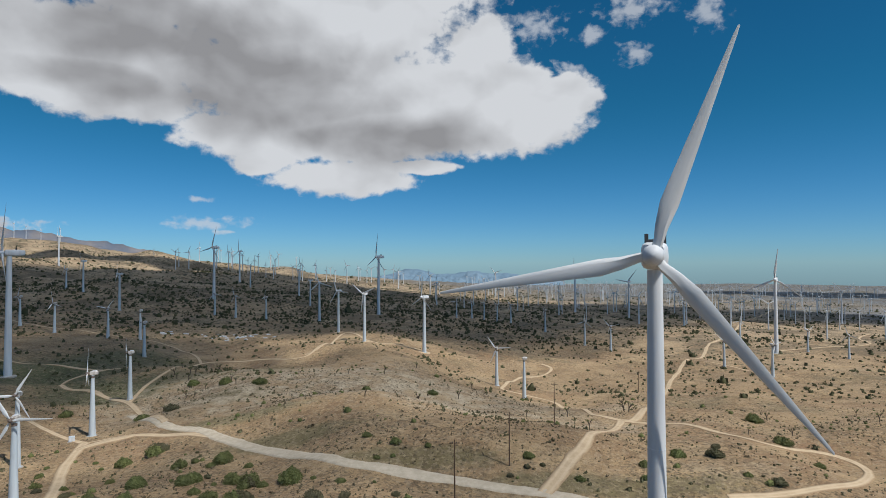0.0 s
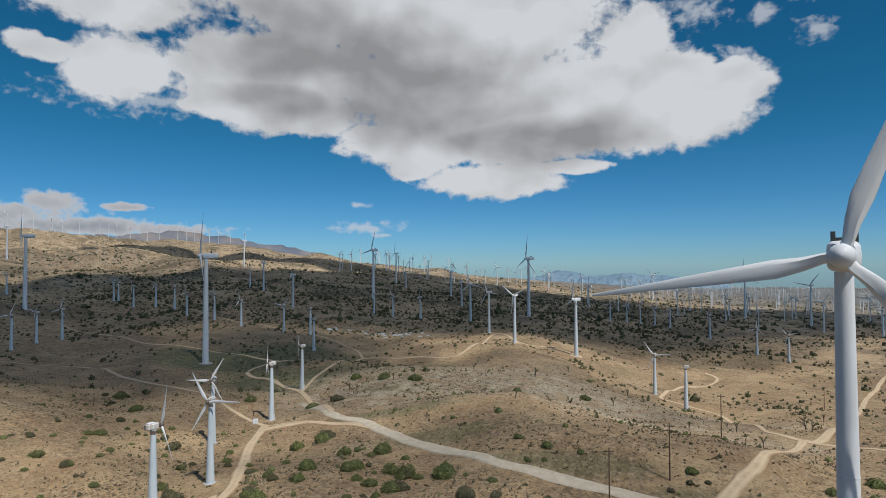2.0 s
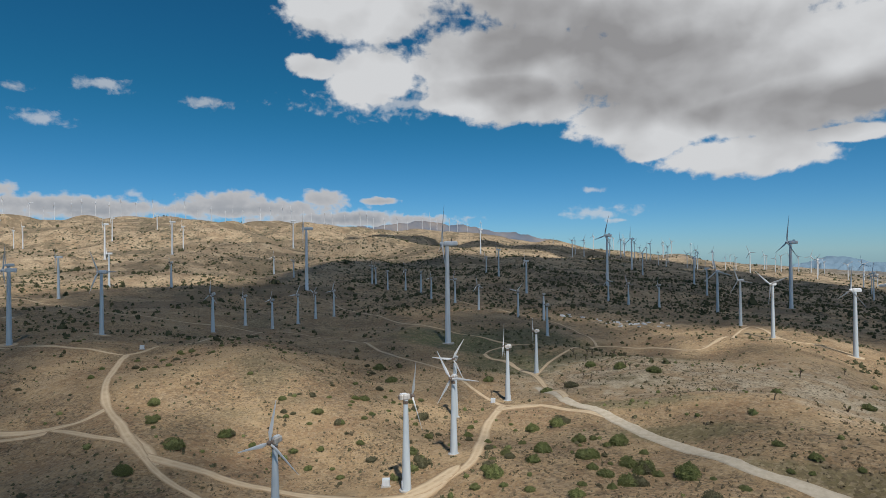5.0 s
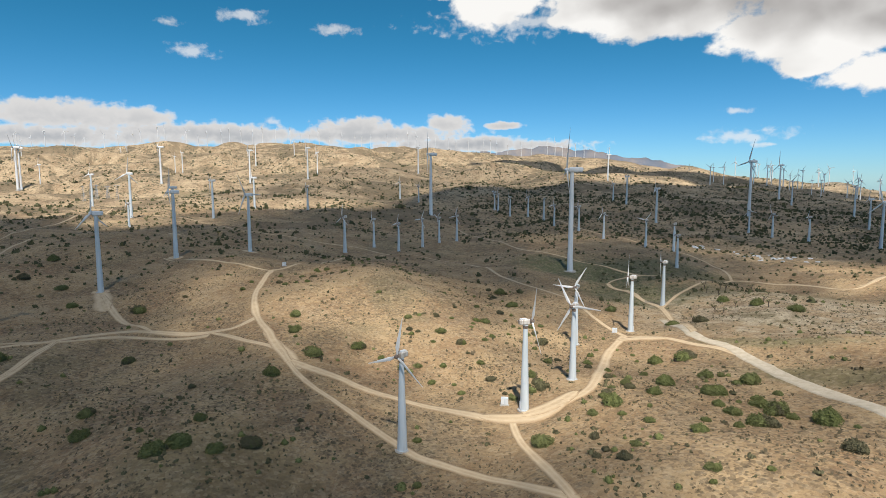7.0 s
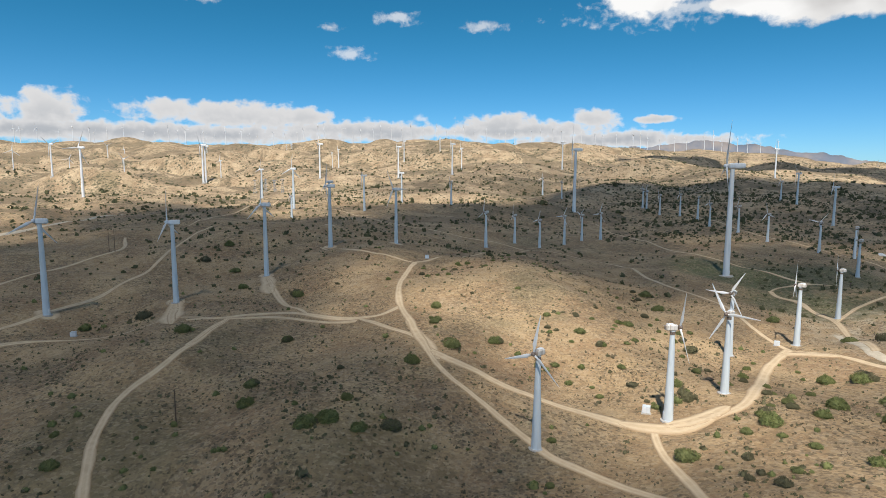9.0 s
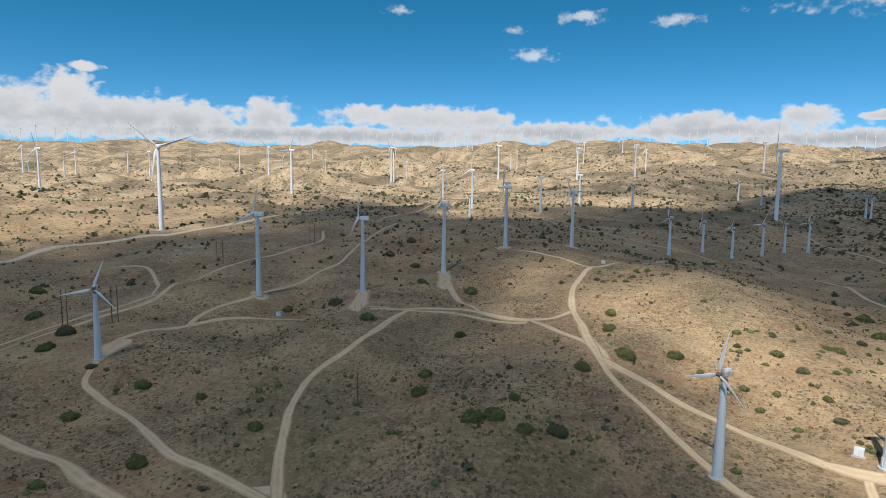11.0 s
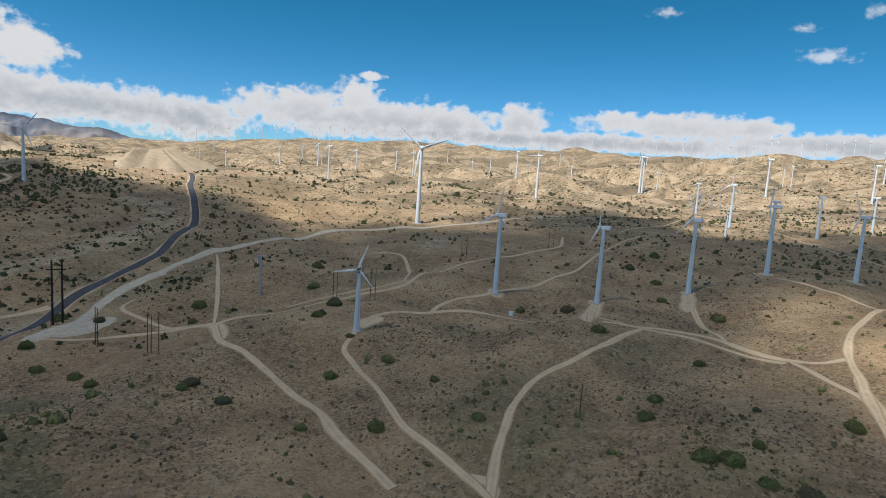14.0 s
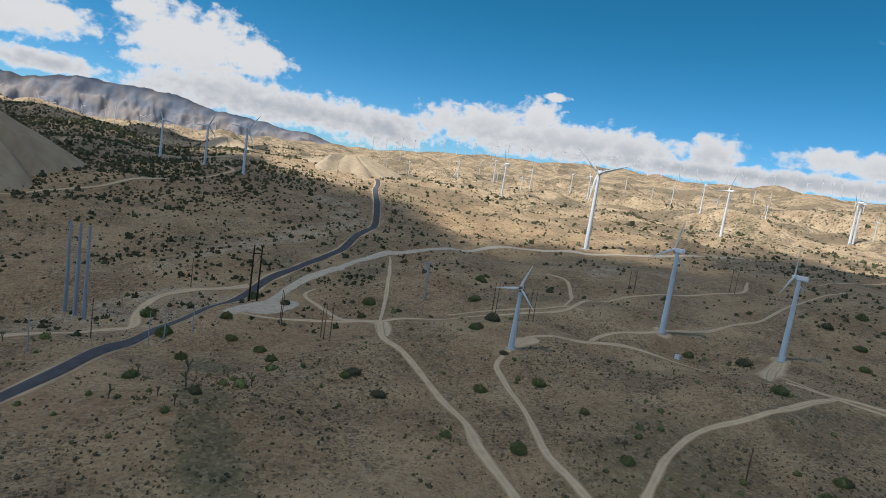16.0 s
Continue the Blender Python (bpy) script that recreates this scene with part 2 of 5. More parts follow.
    # dark rocky scrub in drifts on the hills
    drift = n.math("MULTIPLY", n.ramp(n.noise(flat, 0.0075, 8, 0.70, 0.6), 0.49, 0.56), n.ramp(away_from, 350, 800))
    c = n.mix(n.math("MULTIPLY", drift, 0.66), c, (0.125, 0.098, 0.064))
    for scale, near_, full_ in ((0.11, 700, 1300), (0.2, 320, 700)):
        far_cells = n.add("ShaderNodeTexVoronoi")
        n.put(far_cells.inputs["Vector"], flat), n.put(far_cells.inputs["Scale"], scale)
        far_dots = n.math("MULTIPLY", n.ramp(far_cells.outputs["Distance"], 0.42, 0.22), n.math("MULTIPLY", n.ramp(n.noise(flat, 0.009 + 0.02 * scale, 6, 0.65), 0.44, 0.55), n.ramp(away_from, near_, full_)))
        c = n.mix(far_dots, c, (0.062, 0.066, 0.040))
    c = n.mix(n.math("MULTIPLY", n.ramp(grit, 0.35, 0.75), 0.3), c, (0.13, 0.10, 0.07))
    relief_ = n.math("ADD", n.math("MULTIPLY", small, 1.5), n.math("ADD", n.math("MULTIPLY", grit, 0.5), n.math("MULTIPLY", mid, 3.0)))
    return c, relief_, 0.8


def track_dirt(n, place):
    uv = n.add("ShaderNodeUVMap")
    uv.uv_map = "across"
    across = uv.outputs[0]
    s = n.add("ShaderNodeSeparateXYZ")
    n.put(s.inputs[0], across)
    flat = n.vec("MULTIPLY", place, (1, 1, 0))
    small, grit = n.noise(flat, 0.3, 5, 0.65), n.noise(flat, 2.2, 4)
    rim = n.math("ABSOLUTE", n.math("SUBTRACT", s.outputs[0], 0.5))
    ruts = n.ramp(n.math("ABSOLUTE", n.math("SUBTRACT", rim, 0.2)), 0.12, 0.03)
    c = n.mix(n.ramp(small, 0.3, 0.75), (0.44, 0.33, 0.21), (0.56, 0.435, 0.285))
    c = n.mix(n.math("MULTIPLY", ruts, 0.35), c, (0.61, 0.49, 0.34))
    c = n.mix(n.math("MULTIPLY", n.ramp(n.math("ADD", rim, n.math("MULTIPLY", n.math("SUBTRACT", small, 0.5), 0.45)), 0.3, 0.5), 0.85), c, (0.29, 0.20, 0.118))
    return c, n.math("ADD", grit, small), 0.15


def gravel(n, place):
    flat = n.vec("MULTIPLY", place, (1, 1, 0))
    small = n.noise(flat, 0.4, 6, 0.65)
    return n.mix(n.ramp(small, 0.3, 0.72), (0.41, 0.35, 0.265), (0.54, 0.47, 0.365)), n.noise(flat, 3.0, 4), 0.1


def tarmac(n, place):
    uv = n.add("ShaderNodeUVMap")
    uv.uv_map = "across"
    across = uv.outputs[0]
    s = n.add("ShaderNodeSeparateXYZ")
    n.put(s.inputs[0], across)
    rim = n.math("ABSOLUTE", n.math("SUBTRACT", s.outputs[0], 0.5))
    c = n.mix(n.ramp(n.noise(place, 0.25, 6, 0.65), 0.35, 0.7), (0.062, 0.063, 0.068), (0.088, 0.088, 0.092))
    c = n.mix(n.ramp(n.math("ADD", rim, n.math("MULTIPLY", n.noise(place, 0.6, 4), 0.05)), 0.44, 0.5), c, (0.36, 0.30, 0.22))
    return c, n.noise(place, 14, 3), 0.02


def flat_paint(a, b, scale=0.6, strength=0.01):
    def paint(n, place):
        streak = n.noise(n.vec("MULTIPLY", place, (1, 1, 0.12)), scale, 5, 0.6)
        return n.mix(n.ramp(streak, 0.35, 0.75), a, b), n.noise(place, 6, 3), strength
    return paint


def leaves(a, b):
    def paint(n, place):
        r = n.add("ShaderNodeNewGeometry").outputs["Random Per Island"]
        o = n.add("ShaderNodeObjectInfo").outputs["Random"]
        c = n.mix(r, a, b)
        return n.mix(n.math("MULTIPLY", o, 0.4), c, (0.13, 0.125, 0.06)), None, 0
    return paint


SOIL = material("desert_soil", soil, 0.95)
DIRT = material("track_dirt", track_dirt, 0.95)
GRAVEL_STONE = material("pale_gravel", gravel, 0.95)
TARMAC = material("tarmac", tarmac, 0.85)
WHITE = material("white_steel", flat_paint((0.70, 0.72, 0.74), (0.56, 0.58, 0.60)), 0.45)
GREY = material("pale_grey_steel", flat_paint((0.54, 0.60, 0.64), (0.43, 0.48, 0.52)), 0.45)
BLADE = material("white_blade", flat_paint((0.72, 0.73, 0.73), (0.56, 0.57, 0.57), 0.35), 0.4)
OILY = material("oil_stained_steel", flat_paint((0.62, 0.60, 0.57), (0.24, 0.19, 0.15), 1.4), 0.55)
GREASE = material("greasy_hub_steel", flat_paint((0.22, 0.17, 0.14), (0.07, 0.055, 0.05), 2.2), 0.5)
DARK = material("dark_steel", flat_paint((0.05, 0.052, 0.055), (0.09, 0.09, 0.09)), 0.5)
CONCRETE = material("concrete", flat_paint((0.42, 0.40, 0.37), (0.33, 0.31, 0.28), 2.0), 0.9)
WOOD = material("weathered_pole_wood", flat_paint((0.10, 0.065, 0.045), (0.16, 0.11, 0.08), 3.0), 0.9)
STEEL = material("galvanised_steel", flat_paint((0.34, 0.38, 0.42), (0.26, 0.29, 0.33), 0.8), 0.5, 0.3)
SHRUB = material("shrub_leaves", leaves((0.078, 0.098, 0.032), (0.195, 0.212, 0.078)), 0.85)
DARK_SCRUB = material("dark_scrub_leaves", leaves((0.036, 0.040, 0.020), (0.082, 0.084, 0.042)), 0.9)
DARK_WOOD = material("tarred_pole_wood", flat_paint((0.030, 0.020, 0.016), (0.05, 0.034, 0.026), 3.0), 0.85)
SAND = material("pale_sand", flat_paint((0.40, 0.32, 0.22), (0.31, 0.24, 0.16), 0.12, 0.3), 0.95)
SAGE = material("sage_leaves", leaves((0.075, 0.075, 0.045), (0.135, 0.12, 0.07)), 0.9)
TWIG = material("shrub_twigs", flat_paint((0.10, 0.08, 0.06), (0.16, 0.13, 0.10), 4.0), 0.95)
STRAW = material("dry_tufts", leaves((0.16, 0.12, 0.075), (0.10, 0.085, 0.055)), 0.95)


# ---- mesh tools ----
class Shape:
    """Collects corners and faces for one mesh."""

    def __init__(self):
        self.v, self.f = [], []

    def ring(self, points):
        i = len(self.v)
        self.v += [tuple(p) for p in points]
        return list(range(i, len(self.v)))

    def skin(self, rings, closed=True, caps=True):
        ids = [self.ring(r) for r in rings]
        n = len(ids[0])
        for a, b in zip(ids, ids[1:]):
            for k in range(n if closed else n - 1):
                self.f.append((a[k], a[(k + 1) % n], b[(k + 1) % n], b[k]))
        if caps:
            self.f += [tuple(reversed(ids[0])), tuple(ids[-1])]
        return self

    def tube(self, rows, n=16, x=0.0, y=0.0):
        """A round upright body from rows of (height, radius)."""
        return self.skin([[(x + r * math.cos(2 * math.pi * k / n), y + r * math.sin(2 * math.pi * k / n), z) for k in range(n)] for z, r in rows])

    def pipe(self, a, b, ra, rb, n=8):
        a, b = Vector(a), Vector(b)
        q = (b - a).to_track_quat("Z", "Y")
        return self.skin([[p + q @ Vector((r * math.cos(2 * math.pi * k / n), r * math.sin(2 * math.pi * k / n), 0)) for k in range(n)] for p, r in ((a, ra), (b, rb))])

    def block(self, x0, x1, y0, y1, z0, z1, c=0.05):
        """A box with cut edges."""
        def loop(z, g):
            return [(x0 + g + c, y0 + g, z), (x1 - g - c, y0 + g, z), (x1 - g, y0 + g + c, z), (x1 - g, y1 - g - c, z), (x1 - g - c, y1 - g, z), (x0 + g + c, y1 - g, z), (x0 + g, y1 - g - c, z), (x0 + g, y0 + g + c, z)]
        return self.skin([loop(z0, c), loop(z0 + c, 0), loop(z1 - c, 0), loop(z1, c)])

    def mesh(self, name, mat, smooth=False):
        me = bpy.data.meshes.new(name)
        me.from_pydata(self.v, [], self.f)
        me.materials.append(mat)
        if smooth:
            me.shade_smooth()
            me.set_sharp_from_angle(angle=radians(38))
        me.update()
        return me


def part(name, shape, mat, parent, label="", smooth=True):
    ob = new(name, shape.mesh(name, mat, smooth))
    ob.parent = parent
    return tagged(ob, label)


def numpy_mesh(name, verts, quads, mat, smooth=False):
    me = bpy.data.meshes.new(name)
    me.vertices.add(len(verts))
    me.vertices.foreach_set("co", np.asarray(verts, np.float32).ravel())
    q = np.asarray(quads, np.int32)
    me.loops.add(q.size)
    me.loops.foreach_set("vertex_index", q.ravel())
    me.polygons.add(len(q))
    me.polygons.foreach_set("loop_start", np.arange(len(q), dtype=np.int32) * q.shape[1])
    me.materials.append(mat)
    me.update(calc_edges=True)
    me.validate()
    if smooth:
        me.shade_smooth()
    return me


def at_ground(x, y, sink=0.0):
    return float(ground(x, y)[0]) - sink


# ---- the land: one sheet of desert hills out to the skyline ----
# heights along rings round the middle, direction by direction (degrees to the left of north)
RINGS = [40, 110, 190, 300, 450, 700, 1150, 2100, 4900]
BEARINGS, SPOT = [], []


def bearing(degrees, *heights):
    """Heights of the land in one direction, ring by ring."""
    BEARINGS.append(degrees)
    SPOT.append([float(h) for h in heights])


bearing(-50, 1.5, 4.3, 8.6, 5.1, -9, -27.9, -47.1, -74.8, -102.1)
bearing(-25, 1.3, 3.3, 11.2, 0.4, -15.6, -18.7, -31.1, -58.1, -92.5)
bearing(-8, 1.4, 7.1, 13.4, -5.8, -19, -15, -19.8, -38.7, -102.7)
bearing(8, 1.5, 11.8, 15.5, 11.4, 8.2, 1.4, 3.6, 9.2, -49.1)
bearing(22, 1.6, 10.4, 9.4, 6.4, 0.5, 11, 36.8, 64.9, 35.7)
bearing(36, 1.5, 7, 1.6, 0.4, 7.3, 18.4, 56.5, 118.4, 200.8)
bearing(50, 1.5, 1.7, 7.1, 14.2, 4.6, 17.4, 63.1, 146.4, 229.1)
bearing(64, 1.5, 2.1, 6.7, 21.2, 17.3, 29.9, 67.1, 161.3, 284.5)
bearing(80, 1.5, 5.6, 9.4, 10.2, 26.4, 30.4, 49.4, 131.9, 267.6)
bearing(96, 1.5, -0.9, 4.1, 9, 22.5, 31.7, 47.4, 109.3, 265.5)
bearing(112, 1.5, -4.1, 0.1, 9.2, 14.8, 36.2, 38.8, 68.9, 255.2)
bearing(130, 1.5, -2.5, -2.1, 0.7, 19.8, 50.4, 35, 57.4, 133)
bearing(160, 1.5, -0.8, -5.6, -13.9, 13.3, 37.5, 62.9, 62.3, 45.7)
SPOT = np.array(SPOT)



def weights(u, n):
    """Catmull-Rom weights of n knots at the places u."""
    i = np.minimum(u.astype(int), n - 2)
    f = u - i
    w, k = np.zeros((len(u), n)), np.arange(len(u))
    parts = (-.5 * f + f * f - .5 * f ** 3, 1 - 2.5 * f * f + 1.5 * f ** 3, .5 * f + 2 * f * f - 1.5 * f ** 3, .5 * f ** 3 - .5 * f * f)
    for j, c in enumerate(parts):
        np.add.at(w, (k, np.clip(i + j - 1, 0, n - 1)), c)
    return w


def relief(x, y):
    """Gullies and lumps of the desert hills, on top of the large forms."""
    r, s = np.hypot(x, y), np.zeros_like(x)
    plain = np.clip((np.degrees(np.arctan2(-x, y)) + 8) / 70, 0.12, 1)  # the valley floor lies flat
    rng = np.random.RandomState(5)
    for length, high in ((1100, 6.), (620, 6.), (420, 7.), (300, 9.), (210, 7.), (150, 4.5), (95, 2.2), (60, .8), (34, .4)):
        if length > 100:
            grow = np.clip((r - 1.3 * length - 60) / 500, 0, 1) * np.clip(r / 1400, 0, 1.4) * plain
            if length < 400:
                grow = grow * np.clip(1.6 - r / 2600, 0.3, 1)
        else:
            grow = np.clip((r - 60) / 60, 0, 1) * np.clip(1.4 - r / 600, .35 if length > 90 else 0, 1)
        for k in range(3):
            turn, ph, p2 = rng.uniform(0, 6.283, 3)
            c, sn = np.cos(turn), np.sin(turn)
            wave = 1.3 * np.sin(6.283 * (y * c - x * sn) / (1.9 * length) + p2)
            s += high * .6 * grow * np.sin(6.283 * (x * c + y * sn) / length + ph + wave)
    return s


def ground(x, y):
    """Height of the land at x, y (arrays)."""
    x, y = np.atleast_1d(np.asarray(x, float)), np.atleast_1d(np.asarray(y, float))
    a = np.degrees(np.arctan2(-x, y))
    a = np.clip(np.where(a < -125, a + 360, a), BEARINGS[0], BEARINGS[-1])
    lr = np.log(np.clip(np.hypot(x, y), RINGS[0], RINGS[-1]))
    u = np.interp(a, BEARINGS, np.arange(len(BEARINGS)))
    v = np.interp(lr, np.log(RINGS), np.arange(len(RINGS)))
    return (weights(u, len(BEARINGS)) @ SPOT * weights(v, len(RINGS))).sum(1) + relief(x, y)


turns = np.concatenate([np.arange(-125, -60, 3.0), np.arange(-60, 170, 0.4), np.arange(170, 235, 3.0)])
radii = np.concatenate([[0.5, 8, 16, 24, 32, 40], np.geomspace(42, 4950, 305)])
A, R_ = np.meshgrid(np.radians(turns), radii, indexing="ij")
gx, gy = -np.sin(A) * R_, np.cos(A) * R_
gz = ground(gx.ravel(), gy.ravel()).reshape(gx.shape)
na, nr = gx.shape
ia, ir = np.meshgrid(np.arange(na), np.arange(nr - 1), indexing="ij")
ib = (ia + 1) % na
sheet = np.stack([ia * nr + ir, ia * nr + ir + 1, ib * nr + ir + 1, ib * nr + ir], -1).reshape(-1, 4)
middle = [(k * nr, (k + 1) * nr, (na - 2 - k) * nr, (na - 1 - k) * nr) for k in range(na // 2 - 1)]
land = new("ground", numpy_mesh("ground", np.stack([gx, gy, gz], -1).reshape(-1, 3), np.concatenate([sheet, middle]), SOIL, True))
tagged(land, "brown desert hills with dry grass and sandy patches", "ground", kind="structure")

# ---- tracks and roads ----
WIDE, TRACK, GRAVEL, ASPHALT = "wide", "track", "gravel", "asphalt"
worn = set()


def road(kind, width, *points):
    """A track laid along a smooth line through the points, with ragged rims."""
    p = np.array(points, float)
    width *= 1.0 if kind == ASPHALT else 0.94
    t = np.concatenate([[0], np.cumsum(np.hypot(*np.diff(p, axis=0).T))])
    steps = max(8, int(t[-1] / 2.5))
    s = np.linspace(0, t[-1], steps)
    u = np.interp(s, t, np.arange(len(p)))
    line = weights(u, len(p)) @ p
    way_ = np.gradient(line, axis=0)
    way_ /= np.hypot(way_[:, 0], way_[:, 1])[:, None] + 1e-9
    side = np.stack([-way_[:, 1], way_[:, 0]], 1)
    rng = np.random.RandomState(int(abs(p[0, 0] * 7 + p[0, 1] * 13)) % 9999)
    rag = 0.0 if kind == ASPHALT else 0.16
    left = width / 2 * (1.08 + rag * np.convolve(rng.randn(steps + 4), np.ones(5) / 2.2, "valid"))
    right = width / 2 * (1.08 + rag * np.convolve(rng.randn(steps + 4), np.ones(5) / 2.2, "valid"))
    if len(points) <= 4:
        round_ = np.sqrt(np.clip(np.sin(np.pi * np.linspace(0.02, 0.98, steps)), 0, 1))
        left, right = left * round_, right * round_
    lanes = np.array([-1.0, -0.92, -0.5, 0, 0.5, 0.92, 1.0])
    lift = 0.30 if kind == ASPHALT else 0.16 + 0.02 * rng.rand()
    rows_ = []
    for a in lanes:
        q = line + side * (a * np.where(a < 0, right, left))[:, None]
        far_ = np.clip(np.hypot(q[:, 0], q[:, 1]) / 350, 1, 3)
        rows_.append(np.column_stack([q, ground(q[:, 0], q[:, 1]) + (lift * far_ if abs(a) < 0.95 else -0.25)]))
    v = np.stack(rows_, 1)
    i, j = np.meshgrid(np.arange(steps - 1), np.arange(len(lanes) - 1), indexing="ij")
    m = len(lanes)
    quads = np.stack([i * m + j + 1, i * m + j, (i + 1) * m + j, (i + 1) * m + j + 1], -1).reshape(-1, 4)
    name = {WIDE: "dirt_road", TRACK: "dirt_track", GRAVEL: "gravel_road", ASPHALT: "asphalt_road"}[kind]
    me = numpy_mesh(name, v.reshape(-1, 3), quads, TARMAC if kind == ASPHALT else GRAVEL_STONE if kind == GRAVEL else DIRT, True)
    uv = me.uv_layers.new(name="across")
    loops = np.empty(len(me.loops), np.int32)
    me.loops.foreach_get("vertex_index", loops)
    uv.data.foreach_set("uv", np.column_stack([(lanes[loops % m] + 1) / 2, (loops // m) * 0.1]).astype(np.float32).ravel())
    for x, y in line:
        for k in np.arange(-width / 2 - 1, width / 2 + 1.1, 2):
            for h in np.arange(-width / 2 - 1, width / 2 + 1.1, 2):
                worn.add((int((x + k) // 2), int((y + h) // 2)))
    label = {WIDE: "wide pale dirt road graded across the hills", TRACK: "narrow rutted dirt track through dry scrub", GRAVEL: "broad pale grey gravel road on bare ground", ASPHALT: "dark grey two-lane asphalt road with sandy shoulders"}[kind]
    return tagged(new(name, me), label, "road", kind="structure")


road(WIDE, 3.2, (-212.1, 316.6), (-203.4, 309.7), (-187.2, 305.3), (-155.1, 280), (-111.4, 227.2))
road(GRAVEL, 3.9, (-142.7, 260.5), (-113, 227.3), (-94, 210.8), (-74.5, 195.2), (-57.9, 183.1), (-42.9, 170.2), (-29.5, 157.3), (-18.9, 154.3), (-3, 151.1), (6.5, 148.2), (20, 144), (30.9, 140))
road(TRACK, 2.29, (-212.1, 316.6), (-214.9, 329.9), (-208.4, 349.4), (-194.8, 357.1))
road(TRACK, 2.46, (-155.1, 280), (-163.5, 312.9), (-164.8, 341.6), (-169.6, 394.7), (-134.3, 395.6), (-98.8, 373.6), (-91.9, 386.7), (-89.7, 405.3))
road(TRACK, 2.29, (-96, 380), (-89.2, 398.2), (-94.1, 482.1), (-87.2, 500.8), (-61.8, 448.7), (-42.5, 448.8), (-22.4, 439.2))
road(TRACK, 2.38, (-169.6, 394.7), (-190.4, 428.3), (-231, 467.1), (-258.7, 472.2), (-310.9, 484.5), (-410.4, 527.7), (-489.8, 583.7), (-542.6, 577.2))
road(WIDE, 3.2, (-134.8, 214.6), (-120.1, 217.8), (-100, 209.6), (-81.2, 198.6))
road(TRACK, 2.29, (-134.8, 214.6), (-149.9, 224.7), (-172.9, 237), (-201.2, 250.2), (-242.6, 258.8), (-319.7, 298), (-353, 287.2), (-373.8, 264.5), (-333.3, 195.6), (-298.7, 146.8), (-293.6, 131.3))
road(WIDE, 3.8, (-134.8, 214.6), (-122.4, 184), (-99.5, 142.9), (-97.3, 129.3), (-98.7, 119.1), (-104.8, 112.4), (-114.5, 106.9), (-123.9, 100.6), (-133.7, 96), (-142.4, 90.1), (-154.6, 85.9), (-168.2, 79.8))
road(TRACK, 2.29, (-103.6, 112.2), (-93.1, 104), (-79.4, 96), (-67.4, 88.5), (-61.5, 85))
road(WIDE, 3.2, (-293.6, 131.3), (-259.1, 110.7), (-236.7, 98), (-218, 91.1), (-191, 84.6), (-167.5, 79.4))
road(WIDE, 3.2, (-216.7, 90.5), (-210, 80.1), (-216.3, 72), (-236.9, 54.2), (-243.2, 37), (-242.9, 28.3), (-241.5, 12.3))
road(TRACK, 2.38, (-214.3, 72.4), (-196.7, 76.8), (-182.9, 80.9), (-167.3, 79.7))
road(TRACK, 2.29, (-242.9, 28.3), (-223.3, 18.2), (-207.7, 10))
road(WIDE, 3.6, (-319.6, 56.9), (-284.6, 54.5), (-254.9, 54.4), (-234.6, 57.2))
road(TRACK, 2.46, (-293.6, 131.3), (-309.9, 122.8), (-324.7, 113), (-382.1, 102.5))
road(TRACK, 2.46, (-166.7, 79), (-145.9, 77.4), (-126, 79.6), (-113.3, 81.2), (-103.6, 81.4), (-91, 85.1), (-80.9, 86.9), (-71.5, 86.7), (-63.6, 86.2))
road(TRACK, 2.46, (-373.8, 264.5), (-415.8, 265.7), (-440.5, 217.3), (-543.4, 200.8), (-622.1, 185), (-638.3, 147.5))
road(TRACK, 2.29, (-502, 441.5), (-394, 396.4), (-310, 363.3), (-270.6, 362.4), (-232.7, 350.1), (-208.4, 349.4))
road(WIDE, 3.6, (21.6, 143.5), (25.3, 149.7), (31.1, 161.1), (36.9, 170.2), (46.1, 191.8), (65.1, 234.1))
road(TRACK, 3.34, (65.1, 234.1), (78.8, 249.7), (138, 390.2), (172.6, 463.1), (197.2, 508.3), (213.2, 519.5), (252.8, 597.8), (296.8, 666.3), (388.9, 825.8), (493.9, 1008.4), (705.1, 1334.6))
road(TRACK, 2.64, (65.1, 234.1), (58.5, 253.1), (56.7, 333.2), (41.5, 350.1), (28.6, 354.1), (33.6, 384.4), (51.6, 434.7), (78.2, 484.9), (72.7, 500.7))
road(TRACK, 2.46, (65.1, 234.1), (77, 224.1), (87.7, 200.9), (93, 182), (109.2, 183.9), (116.4, 179.4), (116.9, 172.8), (111.6, 163.7), (97, 149.6), (79.9, 143.7), (64.5, 142.2))
road(TRACK, 2.29, (204.1, 497.4), (222.3, 476.7), (225, 447), (233.1, 435))
road(TRACK, 2.64, (310.4, 573.5), (377, 621.8), (465.4, 676.4), (498.7, 742.6), (558.7, 809.5))
road(WIDE, 3.4, (-193.5, -131), (-179.9, -118.8), (-175.4, -106.2), (-164.4, -88.6), (-151.3, -71.2), (-133, -54.6), (-121.7, -40.8), (-116, -34.3))
road(WIDE, 3.2, (-195.1, -132), (-197, -145.5), (-193.1, -156.7))
road(TRACK, 2.64, (-195.1, -132), (-242.9, -162.9), (-298.2, -200.2), (-310.8, -210.2))
road(TRACK, 2.64, (-195.1, -132), (-207.6, -125.5), (-228.2, -114.6), (-245.3, -98.4), (-270.6, -81.6), (-333, -74.2), (-358.9, -55.4), (-387.4, -33.6), (-407.9, -13.9), (-447.2, -11.9))
road(TRACK, 2.11, (-237.9, -124.3), (-244.3, -110.3), (-251.9, -101), (-263.3, -89.9), (-279.9, -83), (-280.3, -73.5))
